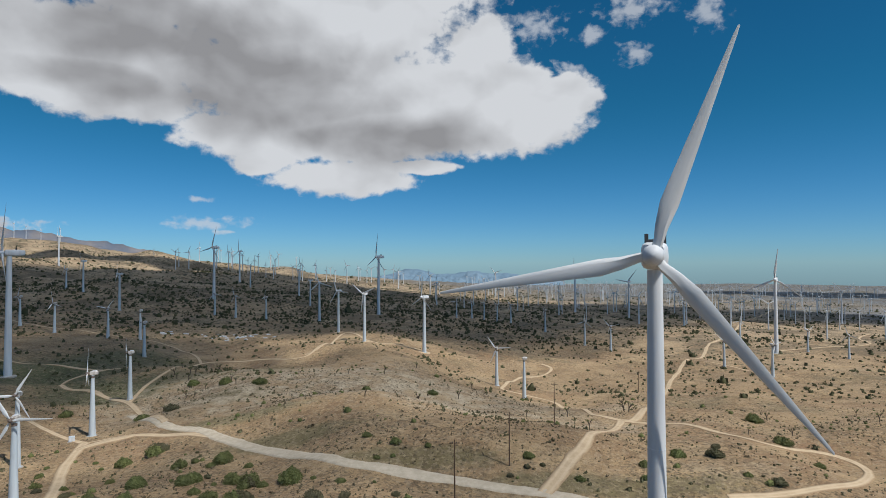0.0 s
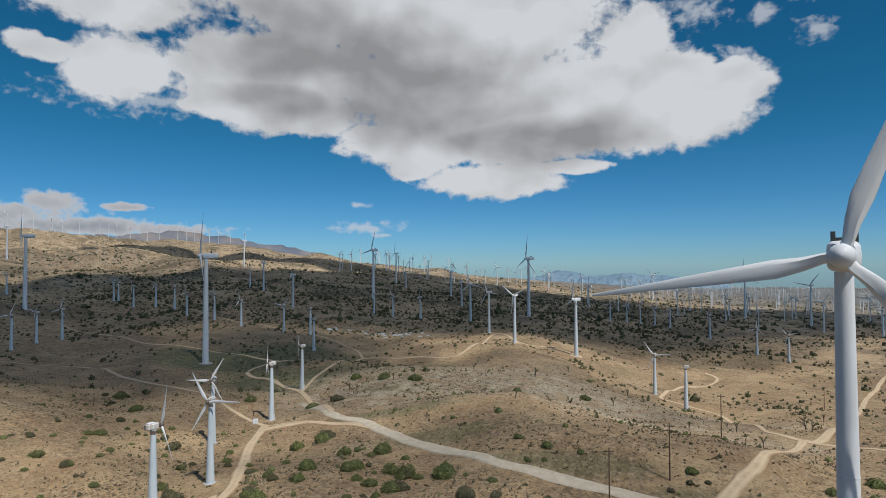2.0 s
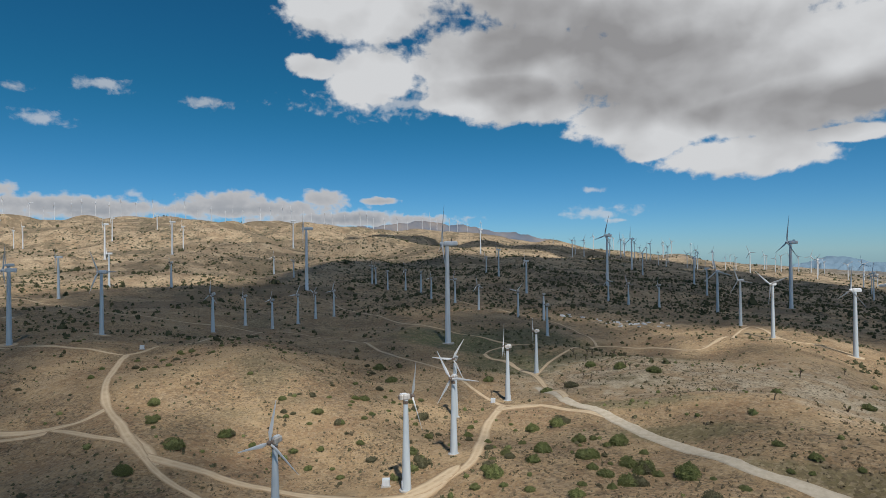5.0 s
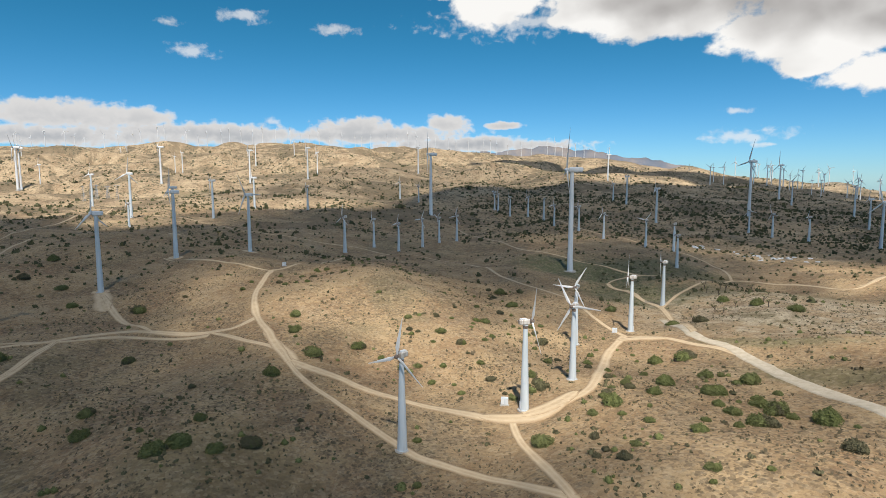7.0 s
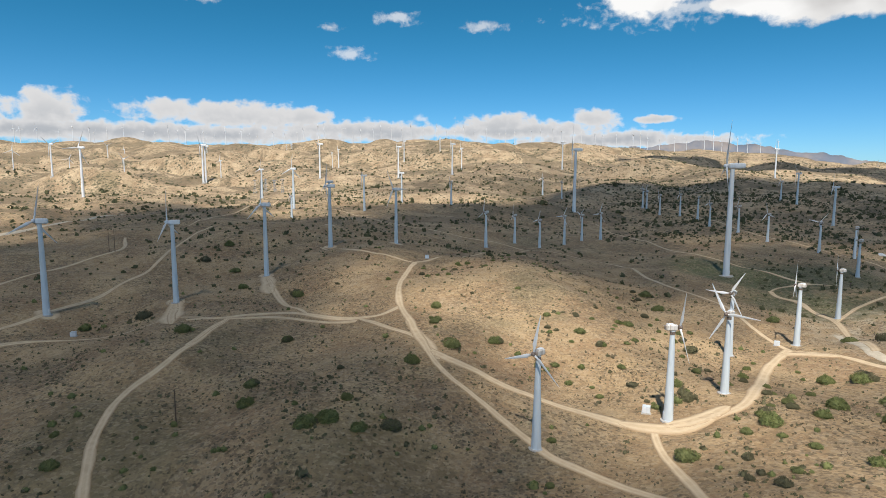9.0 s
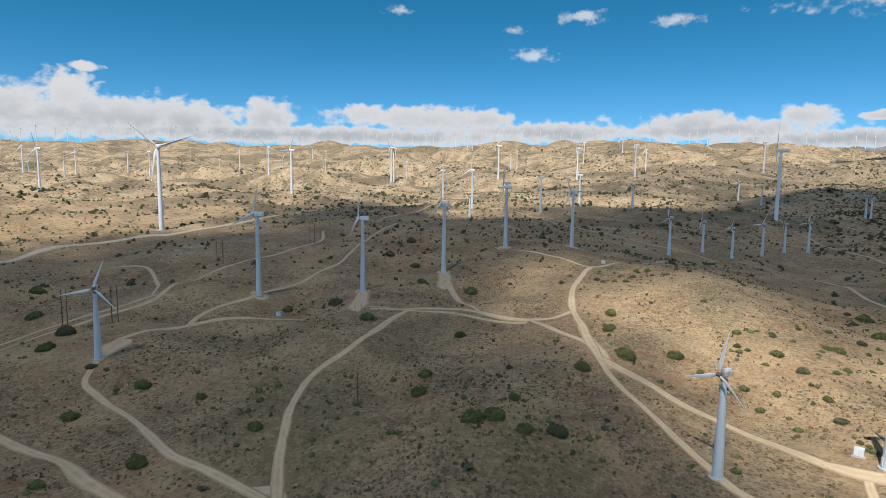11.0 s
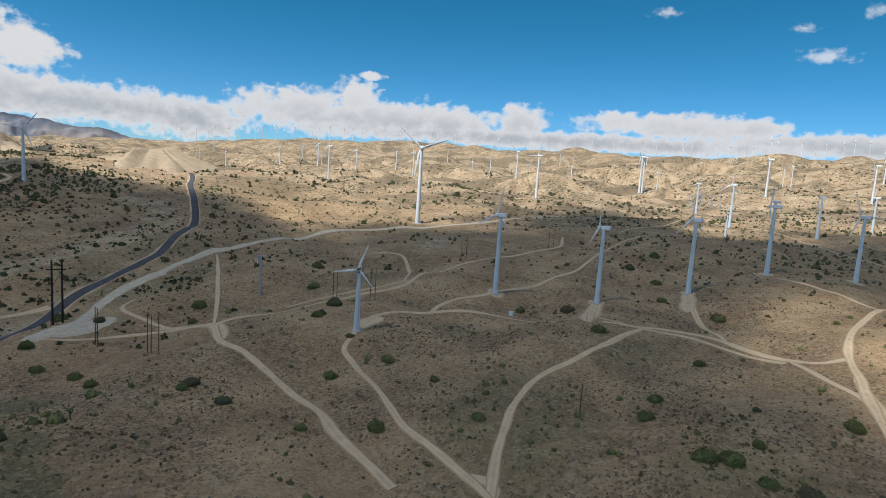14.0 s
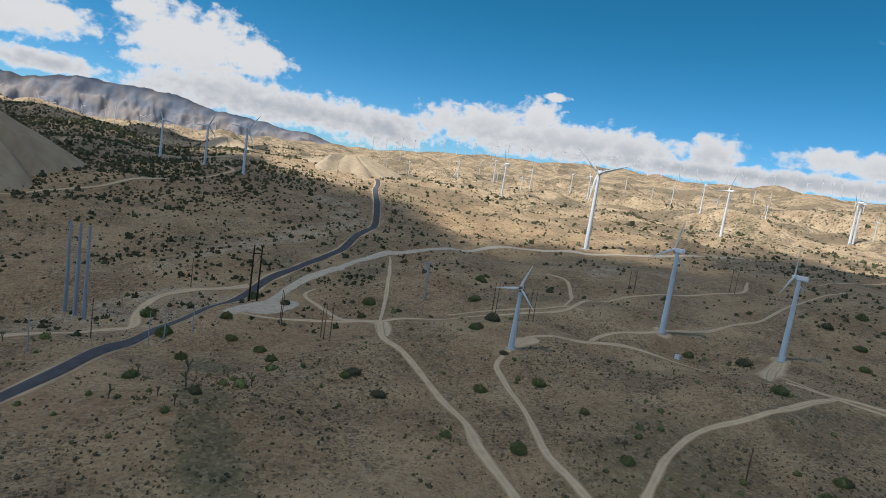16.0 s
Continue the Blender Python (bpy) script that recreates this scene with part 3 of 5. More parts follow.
road(TRACK, 2.46, (-115.8, -13), (-119.7, -15.9), (-128.9, -26.4), (-141.1, -40.3), (-167.2, -56), (-183.8, -70.7), (-191.9, -77.6), (-200.1, -78.3), (-217.3, -78.8), (-227, -75.4), (-249.3, -60.6), (-256.7, -37.1), (-253.4, -1.9), (-241, 27.5), (-237, 44.3), (-228, 55.9), (-213.6, 71))
road(TRACK, 2.29, (-249.3, -60.6), (-257.8, -58.3), (-278, -42.9), (-296.8, -31.3), (-326.9, -12.4), (-368.7, 7.1), (-439.5, 29.1), (-475.4, 45.8))
road(TRACK, 2.46, (-115.8, -13), (-136.7, -14.1), (-160.8, -12.7), (-184.3, -6.5), (-199.3, 6.5), (-240.3, 27.4))
road(TRACK, 3.96, (-286.8, 11), (-268.7, 8.3), (-238, 7))
road(GRAVEL, 5, (-222, -205.3), (-256.3, -206.5), (-299, -214), (-324, -211), (-359.2, -199.1), (-428.3, -179.6), (-458.3, -143.6), (-474, -109.5), (-529.2, -72), (-614.9, -40), (-710.2, -18.7))
road(TRACK, 2.64, (-344.4, -123.8), (-348.3, -104.8), (-305.3, -87.5), (-278, -83))
road(TRACK, 3.4, (-150, -405), (-180.3, -410.6), (-216.5, -418.5), (-254.8, -419), (-307, -429.3), (-357.4, -437.9), (-378.6, -440), (-382, -455), (-371.6, -480.4))
road(TRACK, 11, (-292, 11), (-268, 8.6), (-240, 6.5))
road(TRACK, 9, (-325, 58), (-300, 54), (-287.5, 52.9))
road(WIDE, 5, (-93.5, -207.9), (-111.7, -209.9), (-125.4, -209.5), (-134, -201.8), (-146.6, -217.9), (-166.1, -231.9), (-180.9, -233.2), (-209.2, -223.3))
road(GRAVEL, 7, (-160.4, -180), (-178.5, -186), (-203.7, -196.6), (-224, -205), (-258, -206.5))
road(TRACK, 3.08, (-222, -190.3), (-210.7, -187), (-196.3, -157.1), (-197.1, -136.9))
road(GRAVEL, 15, (-168.2, -181.2), (-182.7, -180.2), (-199.5, -183.3))
road(TRACK, 3.08, (-160.4, -182), (-175.9, -166.5), (-191.7, -153), (-197.1, -136.9))
road(WIDE, 7.6, (-56, -150), (-71.1, -156.4), (-87.4, -163.3), (-130.9, -186.5), (-159.5, -194.1), (-212, -219.6), (-248.5, -223.7), (-302.5, -237.7), (-366.4, -265.9), (-421.7, -306), (-475.7, -349.3), (-532.6, -388.4), (-558.7, -409.9))
road(ASPHALT, 5.2, (-56, -150), (-71.1, -156.4), (-87.4, -163.3), (-130.9, -186.5), (-159.5, -194.1), (-212, -219.6), (-248.5, -223.7), (-302.5, -237.7), (-366.4, -265.9), (-421.7, -306), (-475.7, -349.3), (-532.6, -388.4), (-558.7, -409.9))
road(TRACK, 2.64, (-481.2, 29.6), (-545.8, 54.9), (-616.5, 91.9), (-777.9, 156.2))
road(WIDE, 5.4, (-198.1, 85.7), (-177.4, 82.3), (-160.7, 79.8))
road(WIDE, 7, (-111.8, 108.6), (-104.4, 113.1), (-97.9, 118.1), (-98, 130.2))
road(WIDE, 7, (-132.5, 206), (-127, 213.5), (-117, 216.5))
road(WIDE, 7, (-104, 115.4), (-99.8, 122.7), (-99.7, 135.2))
road(WIDE, 8, (-205.2, -78.6), (-215.3, -78.1), (-223.3, -74.2))
road(WIDE, 7, (-195.8, -138.6), (-194.7, -130.8), (-182.4, -120))
road(WIDE, 4, (-123, -20.1), (-122.3, -13.8), (-116.1, -11.9))
road(TRACK, 9, (-103.4, 504.6), (-99.4, 506.6), (-95.4, 508.6))
road(TRACK, 9, (-72.9, 450.7), (-68.9, 452.7), (-64.9, 454.7))
road(TRACK, 9, (-26.2, 433.1), (-22.2, 435.1), (-18.2, 437.1))
road(TRACK, 9, (-327.6, 55.4), (-323.6, 57.4), (-319.6, 59.4))
road(TRACK, 9, (-383, 106.8), (-379, 108.8), (-375, 110.8))
road(TRACK, 9, (-363.2, 145.3), (-359.2, 147.3), (-355.2, 149.3))
road(TRACK, 9, (-471.7, 132.4), (-467.7, 134.4), (-463.7, 136.4))
road(TRACK, 9, (-289, -39.6), (-285, -37.6), (-281, -35.6))
road(TRACK, 9, (-291.7, 9), (-287.7, 11), (-283.7, 13))


# ---- unseen clouds, added overhead to shade chosen parts of the land ----
def shade_cloud_white(name, through_):
    m = bpy.data.materials.new(name)
    m.use_nodes = True
    n = Nodes(m.node_tree)
    d, t, clear, out = n.add("ShaderNodeBsdfDiffuse"), n.add("ShaderNodeBsdfTranslucent"), n.add("ShaderNodeBsdfTransparent"), n.add("ShaderNodeOutputMaterial")
    a, b = n.add("ShaderNodeMixShader"), n.add("ShaderNodeMixShader")
    n.put(d.inputs[0], (0.9, 0.9, 0.9)), n.put(t.inputs[0], (0.9, 0.9, 0.9))
    n.put(a.inputs[0], 0.6), n.put(a.inputs[1], d.outputs[0]), n.put(a.inputs[2], t.outputs[0])
    n.put(b.inputs[0], through_), n.put(b.inputs[1], a.outputs[0]), n.put(b.inputs[2], clear.outputs[0])
    n.put(out.inputs[0], b.outputs[0])
    return m


# how much sun each added cloud lets through, tuned for the shade below
VEIL, THICK, LAYER = shade_cloud_white("veil_shade_cloud", 0.80), shade_cloud_white("thick_shade_cloud", 0.41), shade_cloud_white("layered_shade_cloud", 0.718)
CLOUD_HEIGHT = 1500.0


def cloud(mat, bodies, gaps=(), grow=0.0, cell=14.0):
    """An added flat-based cloud out of view, shaped so that its shadow along the sun's rays covers the ellipses (x, y,
    half sizes) of land, with gaps.
    """
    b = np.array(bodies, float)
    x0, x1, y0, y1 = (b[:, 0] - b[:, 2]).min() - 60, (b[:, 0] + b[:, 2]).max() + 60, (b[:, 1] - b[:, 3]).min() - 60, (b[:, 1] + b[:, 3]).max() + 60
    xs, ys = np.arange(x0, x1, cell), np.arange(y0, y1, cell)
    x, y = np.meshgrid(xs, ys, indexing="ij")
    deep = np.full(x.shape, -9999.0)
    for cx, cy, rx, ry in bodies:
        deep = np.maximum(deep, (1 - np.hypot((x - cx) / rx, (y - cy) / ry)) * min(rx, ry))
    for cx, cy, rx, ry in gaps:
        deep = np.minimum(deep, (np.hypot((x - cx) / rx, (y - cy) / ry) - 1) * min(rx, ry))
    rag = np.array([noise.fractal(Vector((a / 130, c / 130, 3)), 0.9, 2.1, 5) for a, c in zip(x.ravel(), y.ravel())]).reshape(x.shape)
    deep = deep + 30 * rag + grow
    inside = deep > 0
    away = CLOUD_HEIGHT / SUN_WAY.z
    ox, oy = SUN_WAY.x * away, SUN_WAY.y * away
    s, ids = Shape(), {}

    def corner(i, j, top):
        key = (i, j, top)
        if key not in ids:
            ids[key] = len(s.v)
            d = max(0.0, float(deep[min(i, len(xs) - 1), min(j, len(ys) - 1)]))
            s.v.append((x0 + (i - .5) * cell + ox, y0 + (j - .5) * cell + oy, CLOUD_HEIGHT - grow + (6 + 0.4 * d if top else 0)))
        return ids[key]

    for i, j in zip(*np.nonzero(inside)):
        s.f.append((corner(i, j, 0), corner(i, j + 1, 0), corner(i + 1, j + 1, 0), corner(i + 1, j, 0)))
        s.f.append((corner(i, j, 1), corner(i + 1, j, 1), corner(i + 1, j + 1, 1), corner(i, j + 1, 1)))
    return tagged(new("cloud", s.mesh("cloud", mat, True)), "unseen flat-based white cloud added high overhead for its shade", "cloud", "clouds overhead", "stuff")


# land to be shaded by the added cloud, and openings kept sunlit
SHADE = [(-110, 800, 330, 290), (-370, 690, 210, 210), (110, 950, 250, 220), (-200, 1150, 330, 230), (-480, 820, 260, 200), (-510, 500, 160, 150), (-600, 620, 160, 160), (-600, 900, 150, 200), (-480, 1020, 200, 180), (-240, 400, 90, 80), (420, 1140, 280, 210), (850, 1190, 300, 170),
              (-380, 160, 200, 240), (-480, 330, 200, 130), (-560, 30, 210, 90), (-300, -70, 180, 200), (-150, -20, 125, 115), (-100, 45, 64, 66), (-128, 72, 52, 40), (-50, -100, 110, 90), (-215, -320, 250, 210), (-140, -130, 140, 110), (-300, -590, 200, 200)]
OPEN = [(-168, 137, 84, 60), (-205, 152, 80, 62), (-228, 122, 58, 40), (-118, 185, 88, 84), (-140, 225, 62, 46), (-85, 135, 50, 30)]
# three nested layers soften the edge of the shade
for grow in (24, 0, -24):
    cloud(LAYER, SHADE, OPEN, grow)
# more unseen clouds, placed only to darken far hills, flats and plain
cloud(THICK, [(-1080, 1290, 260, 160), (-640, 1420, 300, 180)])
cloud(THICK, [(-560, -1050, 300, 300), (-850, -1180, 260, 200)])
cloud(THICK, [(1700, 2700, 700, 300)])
# thin unseen cloud, added to dim these slopes a little
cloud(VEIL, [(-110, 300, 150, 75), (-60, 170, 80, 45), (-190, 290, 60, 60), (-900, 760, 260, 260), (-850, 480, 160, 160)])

# ---- wind turbines ----
def blade(length, root, chord):
    """A twisted, tapered blade along +Z, seen flat from +Y."""
    s, rings = Shape(), []
    for f in (0, 0.03, 0.10, 0.20, 0.32, 0.5, 0.7, 0.87, 0.96, 0.995, 1.0):
        z = f * length
        if f < 0.04:
            c = t = root
        else:
            c = np.interp(f, (0.03, 0.2, 1), (root, chord, chord * 0.15))
            t = np.interp(f, (0.03, 0.2, 0.5, 1), (root, chord * 0.34, chord * 0.13, chord * 0.03))
        if f > 0.98:
            c, t = c * (0.75 if f < 1 else 0.25), t * 0.5
        tw = radians(np.interp(f, (0, 0.2, 1), (18, 16, 2)))
        ring = []
        for k in range(10):
            a = 2 * math.pi * k / 10
            px = c * 0.5 * math.cos(a) + (c * 0.16 if f > 0.05 else 0)
            py = t * 0.5 * math.sin(a) * (1.25 if math.cos(a) < 0 else 0.8)
            ring.append((px * math.cos(tw) - py * math.sin(tw), px * math.sin(tw) + py * math.cos(tw) - 0.02 * length * f * f, z))
        rings.append(ring)
    return s.skin(rings)


def tower_rows(low, top, height_, sections):
    """Heights and radii of a tapered tube bolted together from sections, with a thin flange at each joint."""
    rows_ = [(0, low * 1.06), (0.25, low * 1.06), (0.27, low)]
    for k in range(1, sections):
        z = height_ * k / sections
        r = low + (top - low) * k / sections
        rows_ += [(z - 0.12, r + 0.002), (z - 0.05, r), (z - 0.04, r * 1.03), (z + 0.04, r * 1.03), (z + 0.05, r), (z + 0.12, r - 0.002)]
    return rows_ + [(height_, top)]


def rotor(parent, y, z, spinner, length, root, chord, blades=(0, 120, 240), oily=False):
    hub = part("hub", Shape().skin([[(r * math.cos(2 * math.pi * k / 14), d, r * math.sin(2 * math.pi * k / 14)) for k in range(14)] for d, r in ((-0.7 * spinner, 0.75 * spinner), (-0.5 * spinner, spinner), (0.5 * spinner, 0.98 * spinner), (spinner, 0.75 * spinner), (1.3 * spinner, 0.4 * spinner), (1.42 * spinner, 0.06 * spinner))]), GREASE if oily else WHITE, parent, "rust-streaked white hub" if oily else "rounded white hub")
    hub.matrix_basis = pose(0, y, z)
    shape = blade(length, root, chord)
    for a in blades:
        b = part("blade", shape, BLADE, hub)
        b.matrix_basis = pose(0, 0.1 * spinner, 0, 0, a, 0) @ pose(0, 0, 0.7 * spinner)
    return hub


def small_turbine(missing=False, blades=(0, 120, 240)):
    """24 m to the hub: fat tapered tube, boxy old nacelle."""
    t = new("wind_turbine")
    part("foundation", Shape().tube(((-1.5, 1.9), (0.12, 1.9), (0.16, 1.8)), 12), CONCRETE, t)
    part("tower", Shape().tube(tower_rows(1.25, 0.58, 23.0, 3) + [(23.05, 0.68), (23.35, 0.68)], 18), GREY, t)
    part("collar", Shape().tube(((22.2, 0.62), (22.25, 0.66), (23.3, 0.64), (23.34, 0.6)), 16), GREASE, t, "dark oil-streaked collar under the nacelle")
    part("door", Shape().block(-0.4, 0.4, -1.3, -1.14, 0.5, 2.4, 0.02), WHITE, t)
    n = part("nacelle", Shape().block(-0.75, 0.75, -1.9, 1.1, 23.35, 24.75, 0.22), OILY, t, "boxy off-white nacelle streaked with oil")
    part("hood", Shape().block(-0.5, 0.5, -1.5, 0.2, 24.75, 25.0, 0.08), WHITE, n)
    part("wind_vane", Shape().tube(((24.99, 0.03), (25.8, 0.03)), 6, 0.2, -1.2), DARK, n)
    if not missing:
        rotor(t, 1.75, 24.05, 0.60, 9.3, 0.42, 1.0, blades, True)
    return tagged(t, "old white wind turbine on a tapered steel tube" if not missing else "old wind turbine tower standing without its rotor", "wind turbine", "old small turbines on the slopes")


def medium_turbine():
    """38 m to the hub: slim straight tube, long nacelle."""
    t = new("wind_turbine")
    part("foundation", Shape().tube(((-2, 2.2), (0.1, 2.2), (0.15, 2.1)), 12), CONCRETE, t)
    part("tower", Shape().tube(tower_rows(1.35, 0.8, 36.9, 3), 18), GREY, t)
    part("door", Shape().block(-0.45, 0.45, -1.38, -1.26, 0.6, 2.7, 0.02), WHITE, t)
    n = part("nacelle", Shape().block(-0.9, 0.9, -3.4, 1.4, 36.9, 39.0, 0.3), WHITE, t, "long boxy white nacelle")
    part("wind_vane", Shape().tube(((38.9, 0.04), (40.0, 0.04)), 6, 0.3, -2.6), DARK, n)
    rotor(t, 2.2, 38.0, 0.85, 14.0, 0.6, 1.35)
    return tagged(t, "tall pale grey wind turbine with a slim tube tower", "wind turbine", "medium turbines on the ridge")


def tall_turbine(low=1.8, top=1.12):
    """62 m to the hub: wide tube, streamlined nacelle with a cooler on top."""
    t = new("wind_turbine")
    part("foundation", Shape().tube(((-3, 4), (0.1, 4), (0.2, 3.8)), 16), CONCRETE, t)
    part("tower", Shape().tube(tower_rows(low, top, 60.5, 3), 28), WHITE, t)
    part("door", Shape().block(-0.5, 0.5, -low - 0.12, -low + 0.12, 0.8, 3.0, 0.03), GREY, t)
    shell = Shape().skin([[(w * math.copysign(abs(math.cos(a)) ** 0.5, math.cos(a)), y, 62.1 + h * math.copysign(abs(math.sin(a)) ** 0.5, math.sin(a))) for a in [2 * math.pi * k / 16 for k in range(16)]] for y, w, h in ((-6.6, 0.7, 0.8), (-6.2, 1.15, 1.35), (-3, 1.45, 1.65), (1.2, 1.4, 1.55), (1.9, 1.1, 1.2))])
    n = part("nacelle", shell, WHITE, t, "streamlined white nacelle")
    for x in (-1.0, 1.0):
        part("cooler_post", Shape().block(x - 0.22, x + 0.22, -3.0, -2.6, 63.5, 64.75, 0.03), DARK, n)
    part("cooler", Shape().block(-1.2, 1.2, -3.05, -2.75, 63.55, 64.1, 0.05), DARK, n, "dark radiator on the nacelle roof")
    rotor(t, 3.0, 62.1, 1.22, 25.0, 1.1, 2.05)
    return tagged(t, "tall white three-bladed wind turbine on a tube tower", "wind turbine", "tall modern turbines")


def far_turbine():
    """A plain turbine for the distant fields."""
    t = new("wind_turbine")
    part("tower", Shape().tube(((-3, 1.0), (24, 0.75), (36, 0.6)), 8), WHITE, t)
    part("nacelle", Shape().block(-0.8, 0.8, -2.6, 1.2, 35.7, 37.5, 0.2), WHITE, t)
    hub = part("hub", Shape().skin([[(r * math.cos(k * 1.0472), d, r * math.sin(k * 1.0472)) for k in range(6)] for d, r in ((-0.5, 0.7), (0.4, 0.7), (0.9, 0.2))]), WHITE, t)
    hub.matrix_basis = pose(0, 1.8, 36.5)
    shape = Shape().skin([[(-0.3, -0.2, 0), (0.3, -0.2, 0), (0.3, 0.2, 0), (-0.3, 0.2, 0)], [(-0.4, -0.1, 3), (0.9, -0.1, 3), (0.9, 0.1, 3), (-0.4, 0.1, 3)], [(-0.1, -0.35, 14), (0.2, -0.35, 14), (0.2, -0.28, 14), (-0.1, -0.28, 14)]])
    for a in (0, 120, 240):
        part("blade", shape, BLADE, hub).matrix_basis = pose(0, 0, 0, 0, a, 0)
    return tagged(t, "white wind turbine in a distant turbine field", "wind turbine", "turbines of the distant fields")


def stand(model, nominal, x, y, h, heading, phase):
    """Sets a turbine on the land, facing its heading, with its rotor turned by phase."""
    if model.get("placed"):
        t = copy_thing(model, pose(x, y, at_ground(x, y), 0, 0, heading) @ Matrix.Scale(h / nominal / model.scale.x, 4))
    else:
        t, model["placed"] = model, 1
        t.matrix_basis = pose(x, y, at_ground(x, y), 0, 0, heading) @ Matrix.Scale(h / nominal, 4)
    for o in t.children:
        if o.name.startswith("hub"):
            o.matrix_basis = o.matrix_basis @ pose(0, 0, 0, 0, phase, 0)
    return t


# x, y and hub height
SMALL_A = [
    (-139.8, 227.2, 24.1), (-158.4, 287.4, 23.1), (-209, 396.3, 23.1), (-251.5, 470.4, 23.4), (-268.7, 660, 24), (-242.3, 652.6, 24.4),
    (-198.3, 621.2, 23.8), (26.2, 371.9, 23.2), (39.2, 336.8, 22.9), (108.1, 710, 26.2), (131, 600.5, 24.4), (148.1, 566.6, 23.5),
    (215.3, 479, 20.7), (306.4, 643.4, 22.3), (230.1, 434.8, 23.2), (339.8, 578.2, 20.6), (342.6, 523, 20.5), (73.4, 776.5, 23.6),
    (56.2, 782.8, 22.3), (39.7, 794.9, 22.6), (23.4, 805.5, 22.2), (2.8, 804.6, 22.2), (320.1, 833.8, 31.4), (-395.6, 237.7, 27.6),
    (-417.9, 279.5, 23.9), (-394.1, 288, 23), (-399.8, 317.7, 24.1), (-413.9, 348.4, 23), (-417.3, 373.1, 24.1), (-555, 563.5, 23.6),
]
SMALL_B = [
    (-544.8, 559.9, 23.3), (-519.6, 555.7, 24.2), (-501.9, 570.1, 25.8), (-465.5, 557.2, 26.8), (-408.1, 506, 22.9), (-370.4, 498.9, 25),
    (-318.5, 466.8, 23.4), (-271.9, 460.9, 23.3), (-758.6, 557.9, 26.3), (-693.9, 544.5, 23.5), (-480.7, 724.9, 24.6), (-565.6, 125.3, 21),
    (-639.3, 334.5, 28), (-109.7, 80.6, 23.6), (-105, 118.9, 24.8), (-108.2, 144.4, 23.1), (-141.3, 189.8, 23.4), (-206.1, -78.7, 24),
]
MEDIUM_A = [
    (-357.8, 626.6, 39.2), (-143.4, 626.8, 41.3), (-99.4, 506.6, 35.7), (-68.9, 452.7, 36.6), (-22.2, 435.1, 40.5), (-239.2, 907.8, 39.1),
    (-194.8, 797.6, 34.3), (-353.5, 1020.5, 37.2), (-449.2, 708.8, 37.4), (-323.6, 57.4, 38.5), (-379, 108.8, 40.2), (-359.2, 147.3, 35.7),
    (-617.6, 139.3, 41.4), (-610.8, 213.5, 38.3), (-682.8, 287.7, 36.8), (-811.9, 141.7, 38), (-467.7, 134.4, 35), (-285, -37.6, 38.6),
    (-287.7, 11, 36.3), (-379.1, -548.2, 37.1), (-372.6, -472, 37), (-379.2, -427.3, 41.6),
]
TALL_A = [
    (-247, 324, 68.3), (-321.4, 786.6, 69.2), (-94.9, 740.6, 72.1), (298.4, 557.2, 68.6), (277.5, 950.1, 57.5), (216.4, 1068.4, 68.8),
    (652.2, 1012.4, 54.2), (-416.7, 1142, 60.3), (107.4, 1551, 60.5), (-571.6, 467.8, 75), (-1050.3, 823.5, 59.8), (-693, 1024.2, 51.5),
    (-1068.6, 289.9, 61), (-1143.9, 474.9, 64), (-1341.6, 572.2, 49.3), (-926.8, 486.7, 52.5), (-1232.1, 106.3, 71.8), (-479.8, -133.6, 63),
    (-890.5, -68, 62.8), (-972.7, -437.5, 60), (-1283.8, -701.9, 42.6), (-1110.7, -124.3, 49.9), (-1235.5, 111.3, 69.1), (-1134.5, -534.4, 45),
    (-1474, -429.9, 56.9), (-1633.8, -649.6, 61.7), (-1715.2, -554.4, 54.9),
]

rng = random.Random(7)
old, bare = small_turbine(), small_turbine(True)
BARE = {3, 8, 33}
# heading and rotor turn of those that stand near
FACING = {0: (118, 10), 1: (122, 35), 43: (196, -20), 44: (-25, 8), 45: (190, 20), 46: (192, -40), 47: (280, -30), 14: (215, 30), 15: (200, 55)}
for k, (x, y, h) in enumerate(SMALL_A + SMALL_B):
    heading, phase = FACING.get(k, (rng.gauss(140, 28), rng.uniform(0, 120)))
    stand(bare if k in BARE else old, 24.05, x, y, h, heading, phase)
medium = medium_turbine()
for x, y, h in MEDIUM_A:
    stand(medium, 38.0, x, y, h, rng.gauss(140, 22), rng.uniform(0, 120))
stand(tall_turbine(1.3, 0.84), 62.1, 23.5, 70.0, 63.9, 159, -20)
tall = tall_turbine()
for x, y, h in TALL_A:
    stand(tall, 62.1, x, y, h, rng.gauss(140, 15), rng.uniform(0, 120))

# distant fields: rows on the plain, and files along the skyline
far = far_turbine()
spots = []
for row in range(34):
    d0, a0 = 900 + 95 * row, -40 + rng.uniform(0, 4)
    for k in range(11):
        a = a0 + k * (3.9 - 0.03 * row) + rng.uniform(-1.2, 1.2)
        d = d0 + rng.uniform(-40, 40) + 250 * max(0, (a + 12) / 20)
        if a < 9 - 0.15 * row:
            spots.append((a, d, rng.uniform(24, 40)))
for k in range(46):
    spots.append((rng.uniform(2, 26), rng.uniform(1350, 1900), rng.uniform(28, 45)))
for k in range(95):
    a = 34 + k * 1.0 + rng.uniform(-0.4, 0.4)
    d = np.linspace(1700, 4400, 90)
    up = (ground(-math.sin(radians(a)) * d, math.cos(radians(a)) * d) - 66) / d
    d = float(d[up.argmax()])
    spots.append((a, d, rng.uniform(34, 58) * d / 2600))
